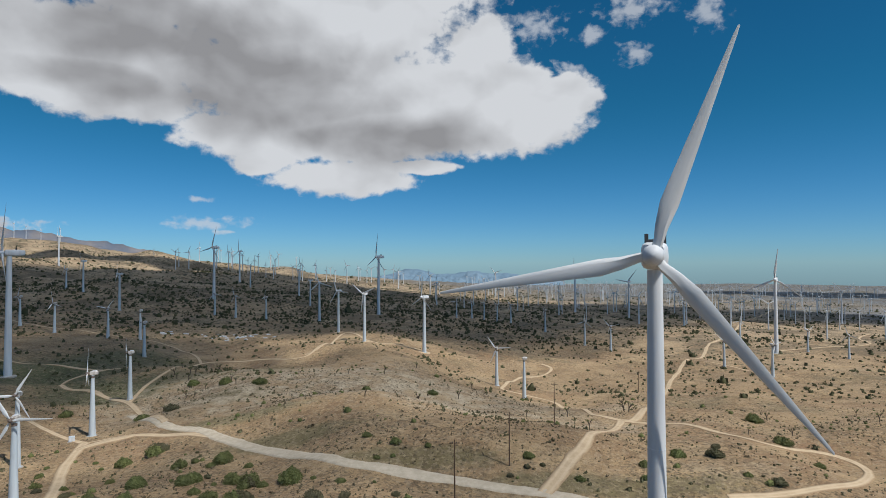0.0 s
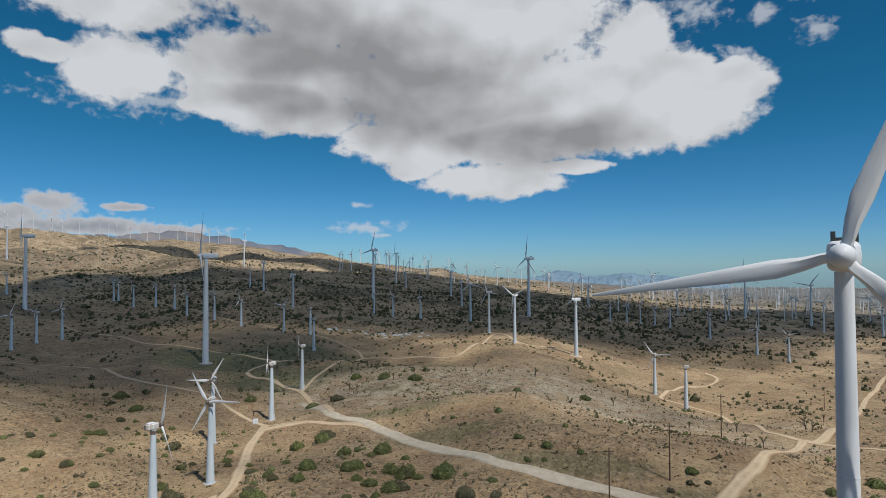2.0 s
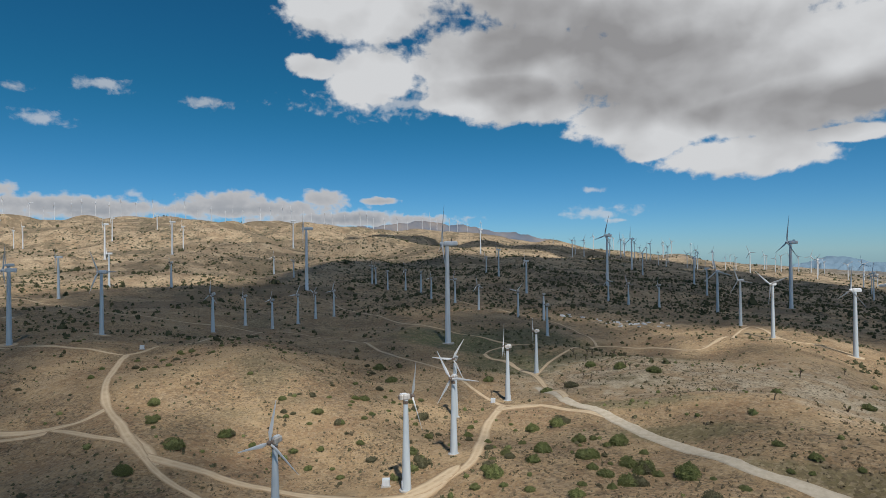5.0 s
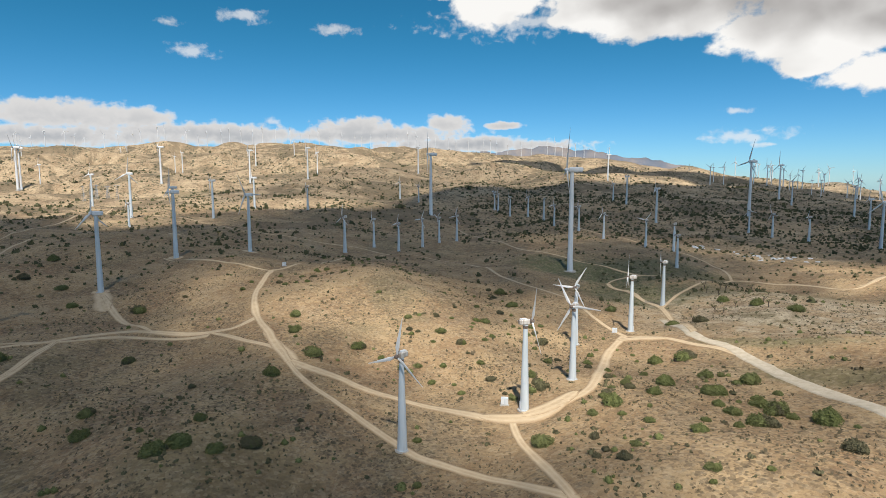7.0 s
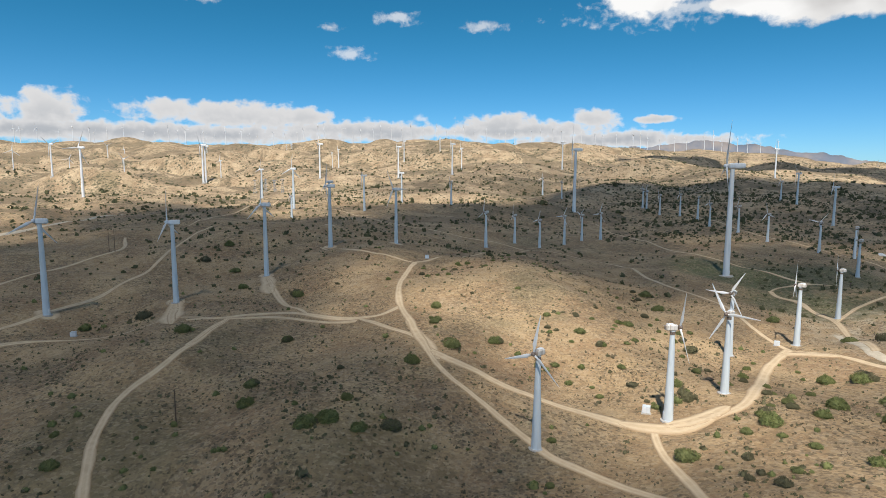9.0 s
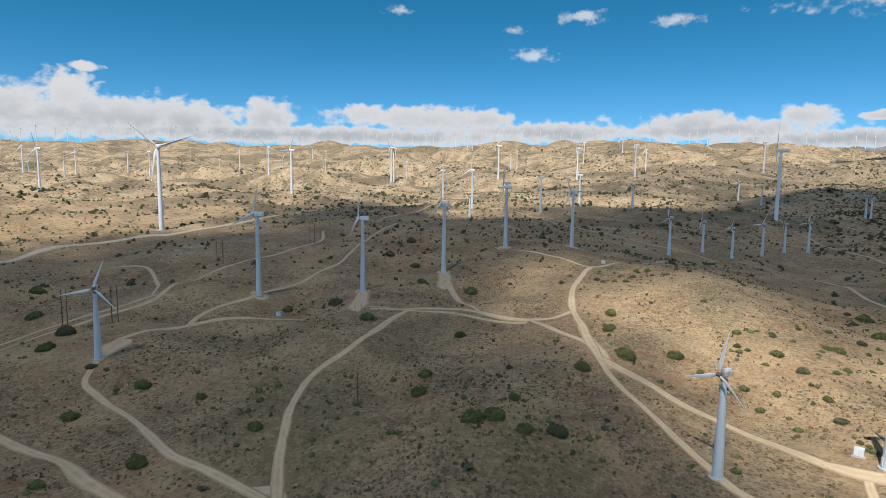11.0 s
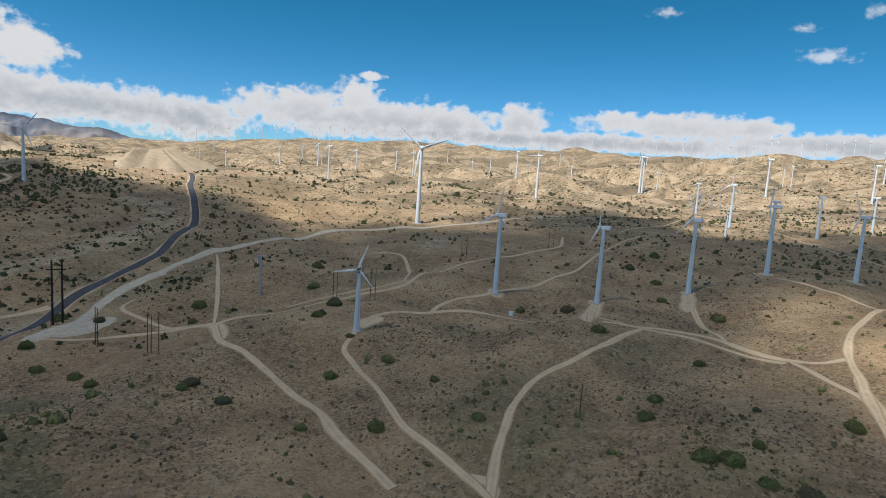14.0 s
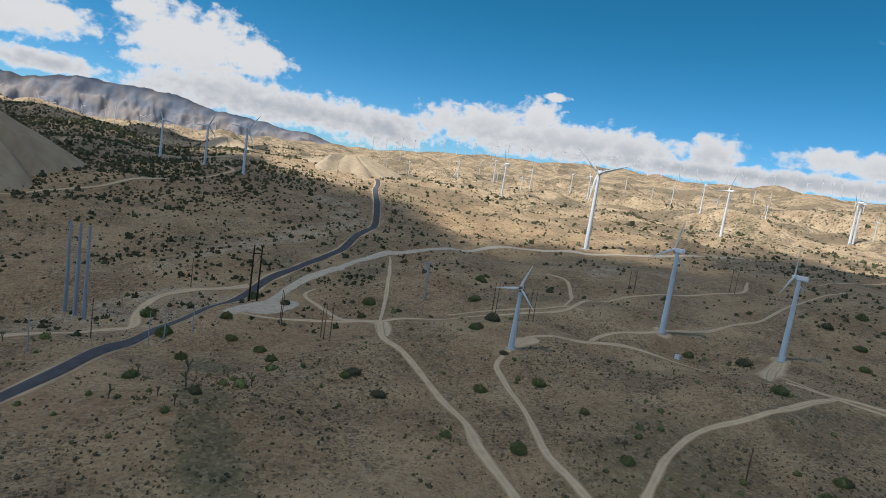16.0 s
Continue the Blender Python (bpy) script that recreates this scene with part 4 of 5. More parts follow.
for k in range(26):
    spots.append((rng.uniform(60, 128), rng.uniform(1250, 2300), rng.uniform(34, 48)))
for k in range(24):
    spots.append((rng.uniform(140, 160), rng.uniform(1700, 2600), rng.uniform(30, 45)))
spots.sort(key=lambda q: q[1])
for a, d, h in spots[:190]:
    stand(far, 36.5, -math.sin(radians(a)) * d, math.cos(radians(a)) * d, h, rng.gauss(140, 18), rng.uniform(0, 120))
field = Shape()
for a, d, h in spots[190:]:
    x, y = -math.sin(radians(a)) * d, math.cos(radians(a)) * d
    z, k = at_ground(x, y), h / 36.5
    field.tube(((z - 3, 1.0 * k), (z + h, 0.6 * k)), 5, x, y)
    field.block(x - 1.2 * k, x + 1.2 * k, y - 1.2 * k, y + 1.2 * k, z + h - 0.8 * k, z + h + 0.9 * k, 0.2)
    ph, turn = rng.uniform(0, 2.09), radians(rng.gauss(140, 18))
    mid = Vector((x - math.sin(turn) * 2 * k, y + math.cos(turn) * 2 * k, z + h))
    for b in range(3):
        c = ph + b * 2.0944
        tip = mid + Vector((math.cos(turn) * math.sin(c), math.sin(turn) * math.sin(c), math.cos(c))) * 14 * k
        field.pipe(mid, tip, 0.5 * k, 0.15 * k, 4)
tagged(new("turbine_field", field.mesh("turbine_field", WHITE)), "white wind turbines by the dozen along the far skyline", "wind turbines", kind="stuff")

# ---- shrubs ----
def leaf_ball(rng_, count, w, h, leaf, n=9):
    """Corners and quads of a low dome of small leaf clumps with gaps and an uneven outline."""
    v, q = [], []
    seed_ = rng_.uniform(0, 50)
    rows_ = ((0.0, 0.9), (0.4, 0.92), (0.72, 0.7), (0.92, 0.38), (1.0, 0.08)) if n > 6 else ((0.0, 0.9), (0.55, 0.75), (0.92, 0.2))
    for f, g in rows_:
        for k in range(n):
            a = 6.2832 * k / n
            d = g * (0.78 + 0.5 * noise.noise(Vector((math.cos(a) * 1.6, math.sin(a) * 1.6, f + seed_))))
            v.append(Vector((d * math.cos(a) * w / 2, d * math.sin(a) * w / 2, f * h * (0.85 + 0.3 * noise.noise(Vector((a, seed_, f)))))))
    for j in range(len(rows_) - 1):
        for k in range(n):
            q.append((j * n + k, j * n + (k + 1) % n, (j + 1) * n + (k + 1) % n, (j + 1) * n + k))
    for _ in range(count):
        a, e = rng_.uniform(0, 6.283), math.asin(rng_.uniform(-0.05, 1))
        d = 0.84 + 0.4 * noise.noise(Vector((math.cos(a) * 1.6, math.sin(a) * 1.6, math.sin(e) + seed_))) + rng_.uniform(-0.08, 0.13)
        p = Vector((d * math.cos(a) * math.cos(e) * w / 2, d * math.sin(a) * math.cos(e) * w / 2, max(0.02, d * math.sin(e)) * h))
        turn = Euler((rng_.uniform(0, 6.3), rng_.uniform(0, 6.3), rng_.uniform(0, 6.3))).to_matrix()
        s = leaf * rng_.uniform(0.6, 1.3)
        i = len(v)
        for cx, cy in ((-.5, -.3), (.5, -.45), (.55, .35), (-.4, .5)):
            v.append(p + turn @ Vector((cx * s, cy * s, 0)))
        q.append((i, i + 1, i + 2, i + 3))
    return v, q


def shrub(seed, mat, label):
    r = random.Random(seed)
    t = new("shrub")
    s = Shape()
    s.v, s.f = leaf_ball(r, 1500, 1.0, 0.62, 0.05, 14)
    s.v = [tuple(p) for p in s.v]
    part("foliage", s, mat, t, smooth=False)
    s = Shape()
    for k in range(6):
        a = r.uniform(0, 6.3)
        s.pipe((0.03 * math.cos(a), 0.03 * math.sin(a), -0.05), (0.32 * math.cos(a), 0.32 * math.sin(a), r.uniform(0.2, 0.4)), 0.018, 0.006, 5)
    part("stems", s, TWIG, t, smooth=False)
    return tagged(t, label, "shrub", "large desert shrubs")


def joshua_tree(seed):
    r = random.Random(seed)
    t = new("joshua_tree")
    wood, tufts = Shape(), Shape()
    tips = []

    def limb(p, d, length, rad, depth):
        e = p + d * length
        wood.pipe(p, e, rad, rad * 0.75, 6)
        if depth == 0:
            tips.append(e)
            return
        for k in range(2 + (depth > 1)):
            nd = (d + Vector((r.uniform(-.9, .9), r.uniform(-.9, .9), r.uniform(0.1, .7)))).normalized()
            limb(e, nd, length * r.uniform(.6, .85), rad * .75, depth - 1)

    limb(Vector((0, 0, -0.2)), Vector((r.uniform(-.1, .1), 0, 1)).normalized(), 1.3, 0.17, 2)
    for e in tips:
        for k in range(26):
            d = Vector((r.gauss(0, 1), r.gauss(0, 1), r.gauss(0.3, 0.9))).normalized()
            w = d.orthogonal().normalized() * 0.035
            i = len(tufts.v)
            tufts.v += [tuple(e - w), tuple(e + w), tuple(e + d * r.uniform(.35, .6))]
            tufts.f.append((i, i + 1, i + 2))
    part("trunk", wood, TWIG, t)
    part("spiky_leaves", tufts, SHRUB, t, smooth=False)
    return tagged(t, "small branching joshua tree with spiky leaf tufts", "tree", "joshua trees")


# x, y and width
SHRUBS_A = [
    (-169.5, 89.7, 5.8), (-162.2, 71.9, 5), (-127, 50.7, 5.4), (-155.2, 21, 5.4), (-167.8, 24.6, 4.8), (-132.8, 31.7, 5.1),
    (-133.3, 36.8, 5.8), (-127.6, 42.5, 4.2), (-143, 44.5, 4), (-210, 43.8, 4.7), (-144.5, 31.5, 2.1), (-170.4, 51.3, 2.5),
    (-171.2, 108.7, 4), (-210.1, 103.3, 5.1), (-192.9, 95.4, 3.8), (-86.4, 104.4, 6.5), (-84.7, 130.6, 6.1), (-79.6, 142.1, 4.3),
    (-88.1, 162.4, 4.4), (-98, 193.5, 7.7), (-59.1, 142.4, 4.7), (-58.4, 124.4, 4.6), (-57.6, 154.2, 5), (-52.6, 151.5, 5.6),
    (-50, 139.4, 5.5), (-41.8, 151.2, 8), (-69.3, 176.3, 6.4), (-69.9, 152.8, 5.1), (-147.8, 176.8, 6.4), (-216.1, 224, 9.7),
]
SHRUBS_B = [
    (-195.2, 210.4, 7.3), (-118, 246.3, 10.7), (-131, 296.4, 11.3), (-112.1, 289.3, 9.7), (-90.1, 273.9, 7.9), (-31.7, 133.1, 5.1),
    (-105.8, 188.6, 6.9), (-81.4, 175.3, 5), (-172.6, 170, 5.2), (-131.4, 247.7, 6.6), (-163.9, 247.7, 6.4), (-164.6, 139.2, 4.3),
    (-64.1, 145.6, 3.6), (-119.9, 138.7, 4.4), (-128.6, 129.8, 4), (-121.5, 170.7, 3.7), (-110.6, 133.1, 4.5), (-356.2, 30, 8.3),
    (-389.1, 47, 7.6), (-305.4, 42.5, 5.4), (-275.2, 62.4, 6.6), (-338.4, 43.4, 6.6), (-138.3, -46.1, 6), (-189.7, -60.5, 6),
    (-173.2, -74.3, 5.3), (-150.4, -109.2, 5.6), (-175.6, -40.2, 4), (-146.1, -21, 4), (-278.2, -2.2, 8.1), (-224.9, 10.4, 6.2),
]
SHRUBS_C = [
    (-169.8, 89.2, 8.1), (-162.6, 71.7, 5.4), (-154.7, 21.2, 4.8), (-168.5, 25.2, 4.1), (-132.5, 31.1, 5.7), (-132.9, 36.5, 5.7),
    (-126.9, 50.4, 6), (-127, 42.3, 4.5), (-142.5, 44.4, 3.7), (-209.7, 43.6, 4.2), (-272.5, 62.3, 6.5), (-259.3, -122, 7.3),
    (-232, -99, 8.4), (-221.6, -157.4, 8), (-217.6, -98.5, 5.2), (-272.5, -23.4, 6.4), (-200.3, -78.8, 3.8), (-171.4, 107.3, 5.6),
    (-190.7, 93, 4.6), (-163.9, -22, 3), (-147.8, -148.6, 5), (-156.4, -177.1, 6.5), (-196.1, -204.7, 9.4), (-133.4, -181.8, 11.1),
    (-147.5, -211.9, 9.1), (-100.8, -122.7, 4.9), (-141.1, -136.4, 5.1), (-142.4, -93.1, 5.2), (-146.1, -109.3, 4.4), (-192, -181.1, 5.2),
]
SHRUBS_D = [
    (-147.6, -163.1, 4.8), (-202, -146.4, 4.9), (-100.8, -150.4, 5.5), (-302.8, -140.7, 9.7), (-214.9, -99, 6.1), (-126.1, -162.1, 5.3),
    (-97.9, 195.1, 7.8), (-69.4, 178.8, 5.8), (-42, 153.2, 6.2), (-52.7, 151.7, 6.5), (-52, 138.2, 6.1), (-68.9, 155.3, 5.8),
    (-82.7, 153.2, 6), (-70.1, 153, 5.1), (-16.7, 167.2, 4.1), (-25.4, 172.5, 3.2), (19.7, 160.6, 4), (72.5, 167.4, 6.2),
    (62.8, 169.2, 4.7), (79.4, 147.7, 4.4), (50.8, 161.5, 3.4), (115, 232.1, 7.6), (101.3, 186.5, 5.9), (-10.1, 268.3, 5.8),
]

kinds = [shrub(3, SHRUB, "dark green rounded creosote shrub on bare soil"), shrub(11, SHRUB, "dense dark green desert shrub on dry ground"), shrub(19, SAGE, "grey-green sage shrub on dry ground")]
rng = random.Random(21)
first = set()
for x, y, w in SHRUBS_A + SHRUBS_B + SHRUBS_C + SHRUBS_D:
    k = rng.choice((0, 0, 1, 1, 1, 2))
    w = 0.86 * min(w, 7.5)
    m = pose(x, y, at_ground(x, y), 0, 0, rng.uniform(0, 360)) @ Matrix.Diagonal((w * 1.1, w * rng.uniform(0.8, 1.1), w * rng.uniform(0.6, 0.85), 1))
    if k in first:
        copy_thing(kinds[k], m @ Matrix.Diagonal([1 / v for v in kinds[k].scale] + [1]))
    else:
        first.add(k)
        kinds[k].matrix_basis = m
# olive bushes dotted over the sunlit knoll and the slope below it
for cx, cy, sx_, sy_, count in ((-265, 150, 16, 22, 24), (-330, 170, 30, 24, 12), (-215, 205, 24, 16, 12), (-150, 142, 30, 28, 50), (-135, 160, 26, 26, 30), (-75, 120, 26, 24, 34), (-40, 150, 30, 22, 20), (60, 150, 40, 30, 10)):
    for k in range(count):
        x, y, w = rng.gauss(cx, sx_), rng.gauss(cy, sy_), rng.uniform(1.3, 3.3)
        if (int(x // 2), int(y // 2)) in worn or math.hypot(x, y) < 85:
            continue
        k = rng.choice((0, 1, 1, 2))
        m = pose(x, y, at_ground(x, y), 0, 0, rng.uniform(0, 360)) @ Matrix.Diagonal((w * 1.1, w, w * rng.uniform(0.55, 0.8), 1))
        copy_thing(kinds[k], m @ Matrix.Diagonal([1 / v for v in kinds[k].scale] + [1]))
jt = [joshua_tree(2), joshua_tree(5)]
put_down = 0
for k in range(60):
    a, d = rng.choice(((rng.uniform(-15, 14), rng.uniform(210, 340)), (rng.uniform(20, 30), rng.uniform(280, 420)), (rng.uniform(135, 158), rng.uniform(150, 260)), (rng.uniform(-36, -15), rng.uniform(200, 420))))
    x, y = -math.sin(radians(a)) * d, math.cos(radians(a)) * d
    if (int(x // 2), int(y // 2)) in worn:
        continue
    m = pose(x, y, at_ground(x, y), 0, 0, rng.uniform(0, 360)) @ Matrix.Scale(rng.uniform(0.8, 1.5), 4)
    if put_down < 2:
        jt[put_down].matrix_basis = m
    else:
        copy_thing(jt[k % 2], m @ Matrix.Scale(1 / jt[k % 2].scale.x, 4))
    put_down += 1


def scatter(name, label, mat, seed, count, low, high, clump, size, leaves_, leaf, flat=0.6, az=(-45, 165)):
    """Uncounted scrub, in drifts, kept off the tracks. low, high: distances; denser near the start."""
    g = np.random.RandomState(seed)
    r = random.Random(seed)
    models = []
    for k in range(6):
        v, q = leaf_ball(r, leaves_, 1.0, flat, leaf, 9 if leaves_ > 20 else 6 if leaves_ > 3 else 5)
        models.append((np.array([tuple(p) for p in v]), np.array(q)))
    a = np.radians(g.uniform(*az, count * 4))
    d = low + (high - low) * g.uniform(0, 1, count * 4) ** 1.35
    x, y = -np.sin(a) * d, np.cos(a) * d
    rim = np.clip((np.degrees(a) - az[0]) / 9, 0, 1) * np.clip((d - low) / (0.2 * (high - low)), 0.05, 1)
    chance = g.uniform(0, 1, count * 4) < rim
    keep = [k for k in range(count * 4) if chance[k] and noise.fractal(Vector((x[k] / clump, y[k] / clump, seed)), 0.8, 2.0, 4) * 0.9 + 0.05 > g.uniform(-0.35, 0.55) and (int(x[k] // 2), int(y[k] // 2)) not in worn][:count]
    z = ground(x[keep], y[keep])
    vs, qs, base = [], [], 0
    for n_, k in enumerate(keep):
        v, q = models[n_ % 6]
        w = size * g.lognormal(0, 0.4)
        c, s = math.cos(n_ * 2.4), math.sin(n_ * 2.4)
        vs.append(np.column_stack([(v[:, 0] * c - v[:, 1] * s) * w + x[k], (v[:, 0] * s + v[:, 1] * c) * w + y[k], v[:, 2] * w + z[n_]]))
        qs.append(q + base)
        base += len(v)
    ob = new(name, numpy_mesh(name, np.concatenate(vs), np.concatenate(qs), mat))
    return tagged(ob, label, "scrub", kind="stuff")


scatter("scrub", "dark desert shrubs scattered over the middle slopes", DARK_SCRUB, 31, 10500, 300, 1150, 110, 1.75, 7, 0.3)
scatter("scrub", "sparse dark shrubs on the near slopes", SHRUB, 37, 420, 70, 340, 60, 1.3, 60, 0.13)
scatter("scrub", "low grey-brown sage bushes on the near slopes", SAGE, 41, 7000, 70, 420, 60, 0.6, 8, 0.40)
scatter("dry_tufts", "dry brown grass tufts and small dead bushes", STRAW, 43, 20000, 60, 340, 40, 0.42, 3, 0.5)
scatter("scrub", "dark bushes dotting the far golden hills", DARK_SCRUB, 47, 17000, 560, 2300, 90, 3.0, 2, 0.5)
scatter("scrub", "dense dark bushland on the far flats", DARK_SCRUB, 53, 16000, 430, 1600, 220, 2.7, 2, 0.5, az=(130, 165))
scatter("scrub", "dense dark bushes on the shaded ridge", DARK_SCRUB, 61, 7000, 520, 1350, 140, 2.2, 2, 0.5, az=(-14, 48))
scatter("scrub", "bushes along the dry wash beside the road", DARK_SCRUB, 59, 1500, 225, 600, 60, 1.6, 10, 0.35, az=(116, 165))

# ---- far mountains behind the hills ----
# tan rock, with the blue haze of distance put into its colour
def hazy_range_rock(n, place):
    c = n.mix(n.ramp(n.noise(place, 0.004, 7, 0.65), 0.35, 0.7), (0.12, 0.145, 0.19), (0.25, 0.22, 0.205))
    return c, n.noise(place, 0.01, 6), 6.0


# stronger haze in the colour: the range is painted close to sky blue
def haze_paled_rock(n, place):
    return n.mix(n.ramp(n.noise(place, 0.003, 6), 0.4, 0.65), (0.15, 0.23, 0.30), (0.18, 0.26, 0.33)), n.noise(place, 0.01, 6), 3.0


HAZY_ROCK, HAZE_PALED_ROCK = material("hazy_far_rock", hazy_range_rock, 0.95), material("haze_paled_mountain", haze_paled_rock, 0.95)


def mountains(crest, mat=HAZY_ROCK, reach=4860.0):
    """A range along the skyline: crest is a row of (bearing, height above the eye in degrees)."""
    a = np.arange(crest[0][0], crest[-1][0], 0.12)
    top = np.interp(a, [c[0] for c in crest], [c[1] for c in crest])
    rag = np.array([0.35 * noise.fractal(Vector((k * 0.35, 0, 9)), 0.9, 2.1, 6) for k in a])
    v, m = [], 40
    for deg, e, g in zip(a, top, rag):
        for j in range(m):
            f = j / (m - 1)
            d = reach - 900 * (1 - f) ** 1.5
            z = 66 + math.tan(radians(e + g * f ** 7)) * reach
            spur = 80 * noise.fractal(Vector((deg * 0.8 + 2 * f, f * 4.5, 4)), 0.8, 2.1, 6) * f * (1 - f) * 3
            v.append((-math.sin(radians(deg)) * d, math.cos(radians(deg)) * d, -160 + (z + 160) * f + spur))
    i, j = np.meshgrid(np.arange(len(a) - 1), np.arange(m - 1), indexing="ij")
    q = np.stack([i * m + j, i * m + j + 1, (i + 1) * m + j + 1, (i + 1) * m + j], -1).reshape(-1, 4)
    return tagged(new("backdrop", numpy_mesh("backdrop", v, q, mat, True)), "hazy blue mountain range behind the hills", "mountains", kind="structure")


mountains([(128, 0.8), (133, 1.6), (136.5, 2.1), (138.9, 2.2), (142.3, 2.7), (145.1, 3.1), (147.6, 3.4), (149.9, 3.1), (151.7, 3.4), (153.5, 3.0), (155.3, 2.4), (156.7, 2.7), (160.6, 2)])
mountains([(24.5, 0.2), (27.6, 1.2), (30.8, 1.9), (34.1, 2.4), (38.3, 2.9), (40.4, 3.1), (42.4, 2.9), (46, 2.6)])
mountains([(-10.5, -1.72), (-7.9, -1.29), (-5.2, -0.97), (-2.5, -0.86), (0.2, -0.96), (3, -0.63), (5.7, -0.89), (8.4, -1.36), (13.2, -1.76)], HAZE_PALED_ROCK)


# ---- poles, boxes and the scrap yard ----
def wooden_pole(height, arm=True):
    t = new("utility_pole")
    part("pole", Shape().tube(((-1.5, 0.2), (0, 0.19), (height, 0.12)), 10), WOOD, t)
    if arm:
        c = part("crossarm", Shape().block(-1.2, 1.2, -0.07, 0.07, height - 0.9, height - 0.72, 0.02), WOOD, t)
        for x in (-1.05, -0.45, 0.45, 1.05):
            part("insulator", Shape().tube(((height - 0.72, 0.05), (height - 0.6, 0.09), (height - 0.5, 0.05)), 8, x, 0), DARK, c)
    return tagged(t, "weathered brown wooden utility pole in dry scrub", "pole", "wooden poles along the road")


def h_frame():
    t = new("h_frame_pole")
    for x in (-1.7, 1.7):
        part("pole", Shape().tube(((-1.5, 0.46), (0, 0.44), (26, 0.3)), 12, x, 0), DARK_WOOD, t)
    part("crossbeam", Shape().block(-3.2, 3.2, -0.32, -0.18, 22.0, 22.4, 0.03), DARK_WOOD, t)
    part("brace", Shape().pipe((-1.7, 0.05, 15.5), (1.7, 0.05, 21.5), 0.08, 0.08), DARK_WOOD, t)
    return tagged(t, "dark double-pole wooden power line frame beside the road", "pole")


def steel_pillar():
    t = new("steel_pole")
    part("base_plate", Shape().tube(((-0.6, 1.0), (0.12, 1.0)), 12), CONCRETE, t)
    part("shaft", Shape().tube(tower_rows(0.85, 0.5, 38, 2), 16), STEEL, t)
    for z in (29, 33, 37):
        part("insulator_arm", Shape().block(-1.5, 1.5, -0.08, 0.08, z, z + 0.2, 0.03), STEEL, t)
    return tagged(t, "thick grey galvanised steel power line pole", "pole", "three steel poles by the wash")


def y_pole():
    t = new("steel_pole")
    part("shaft", Shape().tube(((-1, 0.46), (9, 0.4), (18, 0.33)), 12), STEEL, t)
    part("prong", Shape().pipe((0, 0, 11), (-1.5, 0, 18.5), 0.24, 0.2, 10), STEEL, t)
    part("crossbeam", Shape().block(-2.6, 2.0, -0.12, 0.12, 18.0, 18.3, 0.03), STEEL, t)
    return tagged(t, "slim grey steel pole with a forked top", "pole")


def transformer():
    t = new("transformer_box")
    part("pad", Shape().block(-1.3, 1.3, -1.2, 1.2, -0.6, 0.12, 0.03), CONCRETE, t)
    b = part("cabinet", Shape().block(-1.0, 1.0, -0.85, 0.85, 0.12, 1.9, 0.06), GREY, t)
    for x in (-0.95, 0.03):
        part("door", Shape().block(x, x + 0.92, -0.89, -0.85, 0.25, 1.75, 0.01), WHITE, b)
    part("cooling_fins", Shape().block(-0.8, 0.8, 0.85, 1.15, 0.4, 1.6, 0.03), GREY, b)
    return tagged(t, "small pale grey transformer cabinet on a concrete pad", "electrical box", "transformer cabinets")


def scattered(model, rows):
    for k, (x, y, turn) in enumerate(rows):
        m = pose(x, y, at_ground(x, y), 0, 0, turn)
        if k:
            copy_thing(model, m)
        else:
            model.matrix_basis = m


scattered(transformer(), [(-111.9, 118.3, 40), (-142.5, 219.2, 30), (-263.8, -26.7, 80), (-300, 141.8, 60)])
scattered(wooden_pole(14), [(-169.2, -160.6, 40), (-170.4, -162.6, 40), (-114.5, -194.2, 60), (-169, -138.6, 40), (-170.1, -141, 40), (-185.7, -236.6, 50), (-245, -105.6, 20), (-244.6, -103.6, 20), (-241.2, -86.5, 20), (-241.2, -84.3, 20), (-353.6, -69.4, 15), (-355, -66.4, 15), (-401.3, -19.4, 10), (-401.4, -16.4, 10), (14.2, 156, 0), (33.7, 202.6, 10), (-0.1, 140.5, 0), (119.3, 388.9, 0), (-172, -138, 40)])
scattered(wooden_pole(9, False), [(-156.6, 4.5, 0)])


def metal_post(high):
    t = new("metal_post")
    part("footing", Shape().tube(((-0.5, 0.35), (0.1, 0.35)), 10), CONCRETE, t)
    part("shaft", Shape().tube(((0, 0.2), (high * 0.5, 0.17), (high, 0.11)), 10), STEEL, t)
    part("cap", Shape().tube(((high, 0.16), (high + 0.12, 0.16), (high + 0.2, 0.05)), 10), STEEL, t)
    return tagged(t, "slim grey metal post beside the asphalt road", "post", "metal posts beside the road")


scattered(metal_post(12), [(-92.7, -189.4, 0), (-123.6, -176.2, 0), (-130.2, -177.2, 0), (-139.5, -174.5, 0)])
scattered(wooden_pole(17), [(-354.4, -242.9, 60), (-420, -330, 60), (-500, -420, 60), (-600, -540, 60)])
h_frame().matrix_basis = pose(-190.3, -199.5, at_ground(-190.3, -199.5), 0, 0, 135)
scattered(steel_pillar(), [(-133.2, -245.3, 50), (-132.9, -237.6, 50), (-133, -231.3, 50)])
y_pole().matrix_basis = pose(-248.3, -143.9, at_ground(-248.3, -143.9), 0, 0, 110)


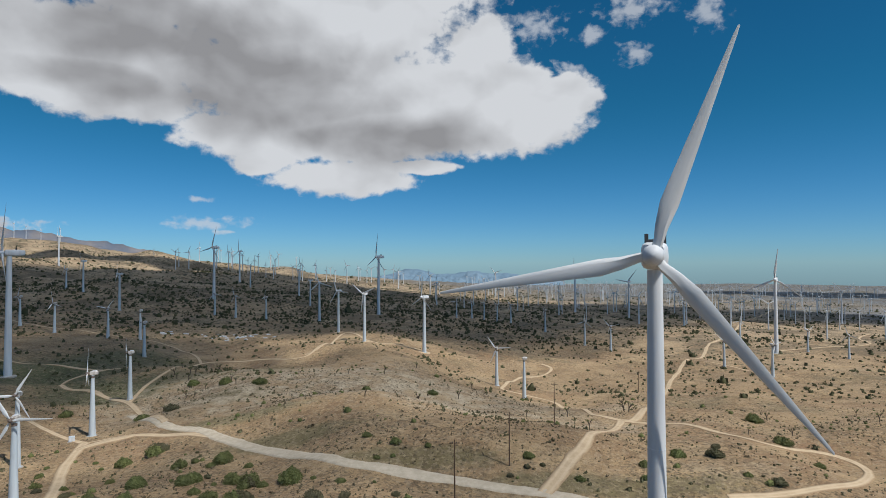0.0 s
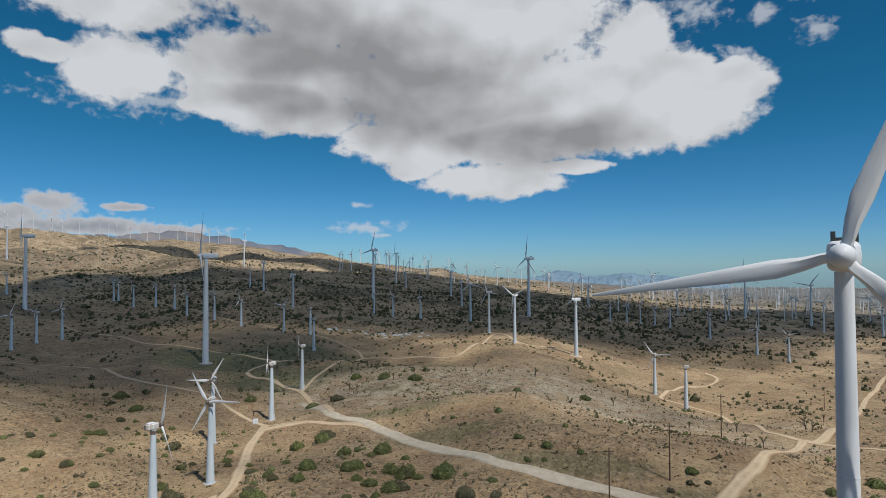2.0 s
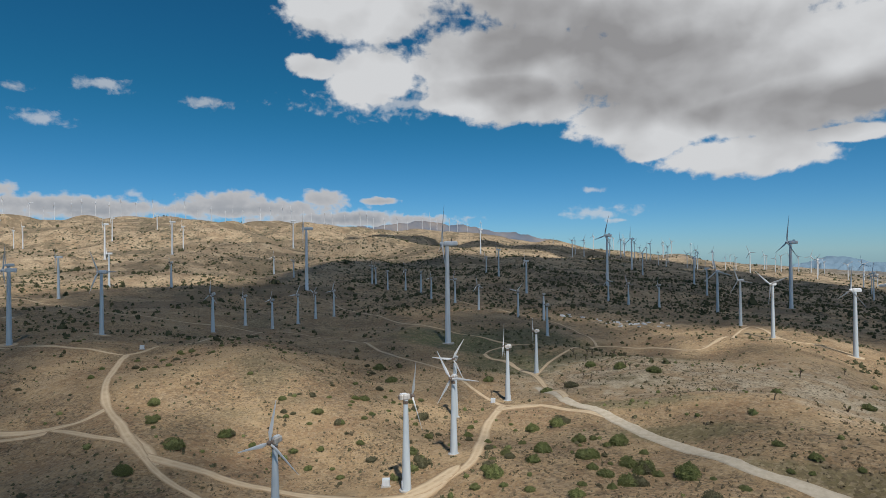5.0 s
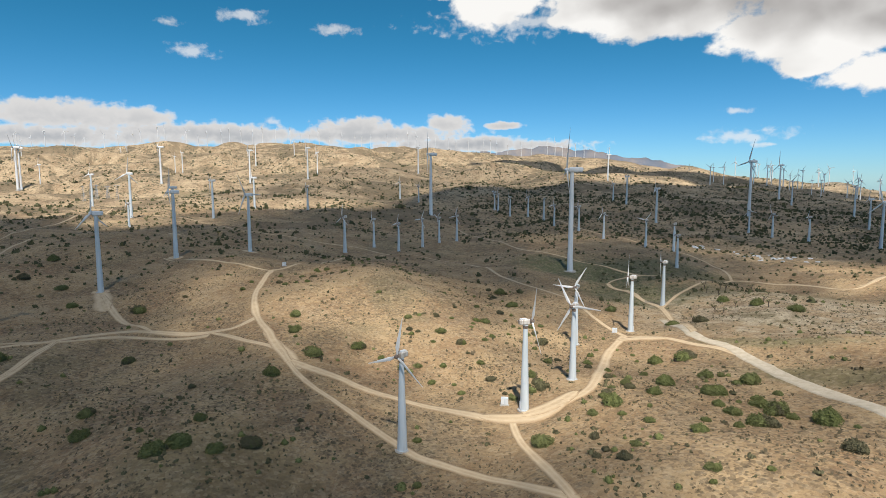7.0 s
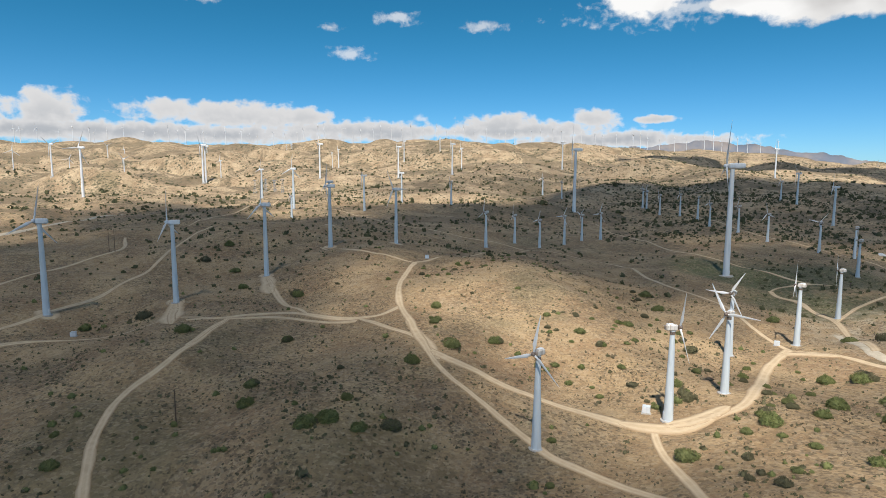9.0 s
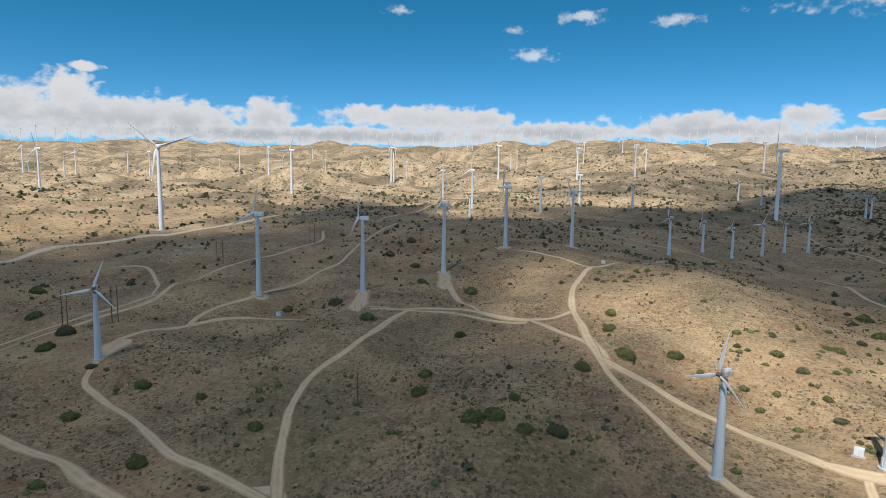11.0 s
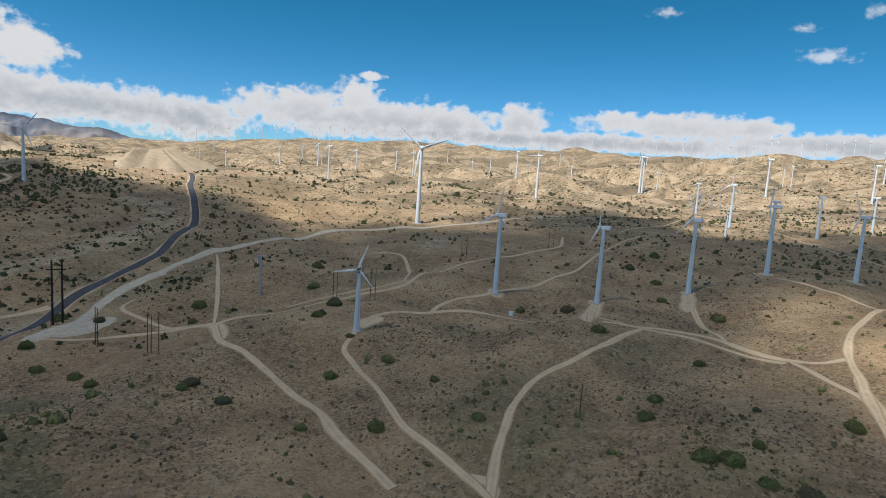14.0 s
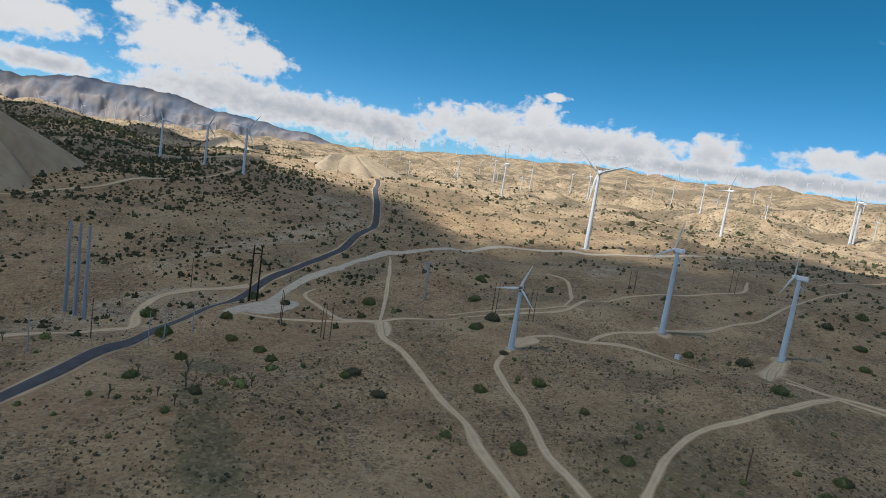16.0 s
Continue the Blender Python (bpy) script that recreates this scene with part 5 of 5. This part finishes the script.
def scrap(length, wide, high):
    t = new("scrap_section")
    s = Shape().skin([[(x * length / 2, y * wide / 2, z * high) for x, y, z in ring] for ring in ([(-1, -1, 0), (-1, 1, 0), (-1, .8, 1), (-1, -.8, 1)], [(0, -1, 0), (0, 1, 0), (0, .9, 1.15), (0, -.9, 1.15)], [(1, -.7, 0), (1, .7, 0), (1, .5, .7), (1, -.5, .7)])])
    part("shell", s, WHITE, t, smooth=False)
    part("skid", Shape().block(-length / 2, length / 2, -0.2, 0.2, -0.3, 0.05, 0.03), WOOD, t)
    return tagged(t, "white fibreglass scrap section lying in the yard", "scrap", "scrap in the storage yard")


rng = random.Random(77)
scattered(scrap(3.2, 1.2, 0.7), [(-205 + rng.gauss(0, 13) + 3.2 * (k % 12), 516 + rng.gauss(0, 3.5) - 2.4 * (k % 12), rng.uniform(0, 180)) for k in range(30)])
scattered(scrap(5.0, 1.5, 0.9), [(-249 + rng.gauss(0, 6), 512 + rng.gauss(0, 3), rng.uniform(-20, 20)) for k in range(7)])


def spoil_heap(x, y, rx, ry, high, turn=0):
    """A steep-sided heap of pale sand, cut by gullies, with an uneven flat top."""
    t = new("spoil_heap")
    n, m = 72, 16
    rings = []
    for j in range(m):
        f = j / (m - 1)
        ring = []
        for k in range(n):
            a = 2 * math.pi * k / n
            out = 1 + 0.4 * noise.fractal(Vector((math.cos(a) * 1.4, math.sin(a) * 1.4, x)), 0.8, 2, 3)
            gully = 0.16 * noise.noise(Vector((a * 7, 0.3, y))) * math.sin(math.pi * min(1, f * 1.2))
            d = (1 - f) * 0.98 + 0.02
            px, py = rx * d * out * math.cos(a), ry * d * out * math.sin(a)
            z = high * (min(1.0, f * 1.35) + gully) + 1.2 * noise.noise(Vector((px / 9, py / 9, 1)))
            wx, wy = x + px * math.cos(turn) - py * math.sin(turn), y + px * math.sin(turn) + py * math.cos(turn)
            ring.append((wx - x, wy - y, at_ground(wx, wy, 1.0) + z - at_ground(x, y)))
        rings.append(ring)
    part("sand", Shape().skin(rings, caps=False), SAND, t)
    t.matrix_basis = pose(x, y, at_ground(x, y))
    return tagged(t, "steep pale heap of quarried sand with gullied sides", "sand heap", "sand heaps beyond the road")


spoil_heap(-190, -500, 80, 62, 40, 0.6)
spoil_heap(-640, -520, 150, 70, 26, 0.6)
spoil_heap(-688, -822, 80, 60, 18, 0.6)


def lattice_mast(high, wide):
    t = new("lattice_mast")
    for sx_ in (-1, 1):
        for sy_ in (-1, 1):
            part("leg", Shape().pipe((sx_ * wide, sy_ * wide, -0.5), (sx_ * wide * 0.3, sy_ * wide * 0.3, high), 0.12, 0.08, 6), STEEL, t)
    s = Shape()
    for k in range(9):
        z0, z1 = high * k / 9, high * (k + 1) / 9
        w0, w1 = wide * (1 - 0.7 * k / 9), wide * (1 - 0.7 * (k + 1) / 9)
        for a, b in (((-w0, -w0), (w1, -w1)), ((w0, -w0), (w1, w1)), ((w0, w0), (-w1, w1)), ((-w0, w0), (-w1, -w1))):
            s.pipe((*a, z0), (*b, z1), 0.06, 0.06, 4)
    part("bracing", s, STEEL, t)
    part("crossarm", Shape().block(-wide * 2.2, wide * 2.2, -0.15, 0.15, high * 0.93, high * 0.95, 0.03), STEEL, t)
    return tagged(t, "grey steel lattice mast of a power line", "mast", "lattice masts on the hills")


scattered(lattice_mast(20, 1.6), [(-898, 146.8, 30), (-899.7, 162.2, 47), (-1038.5, 203.8, 64), (-856.9, 178, 81), (-1040.5, 202.1, 98), (-1054.5, 190.8, 115), (-887.1, 1731.4, 132)])
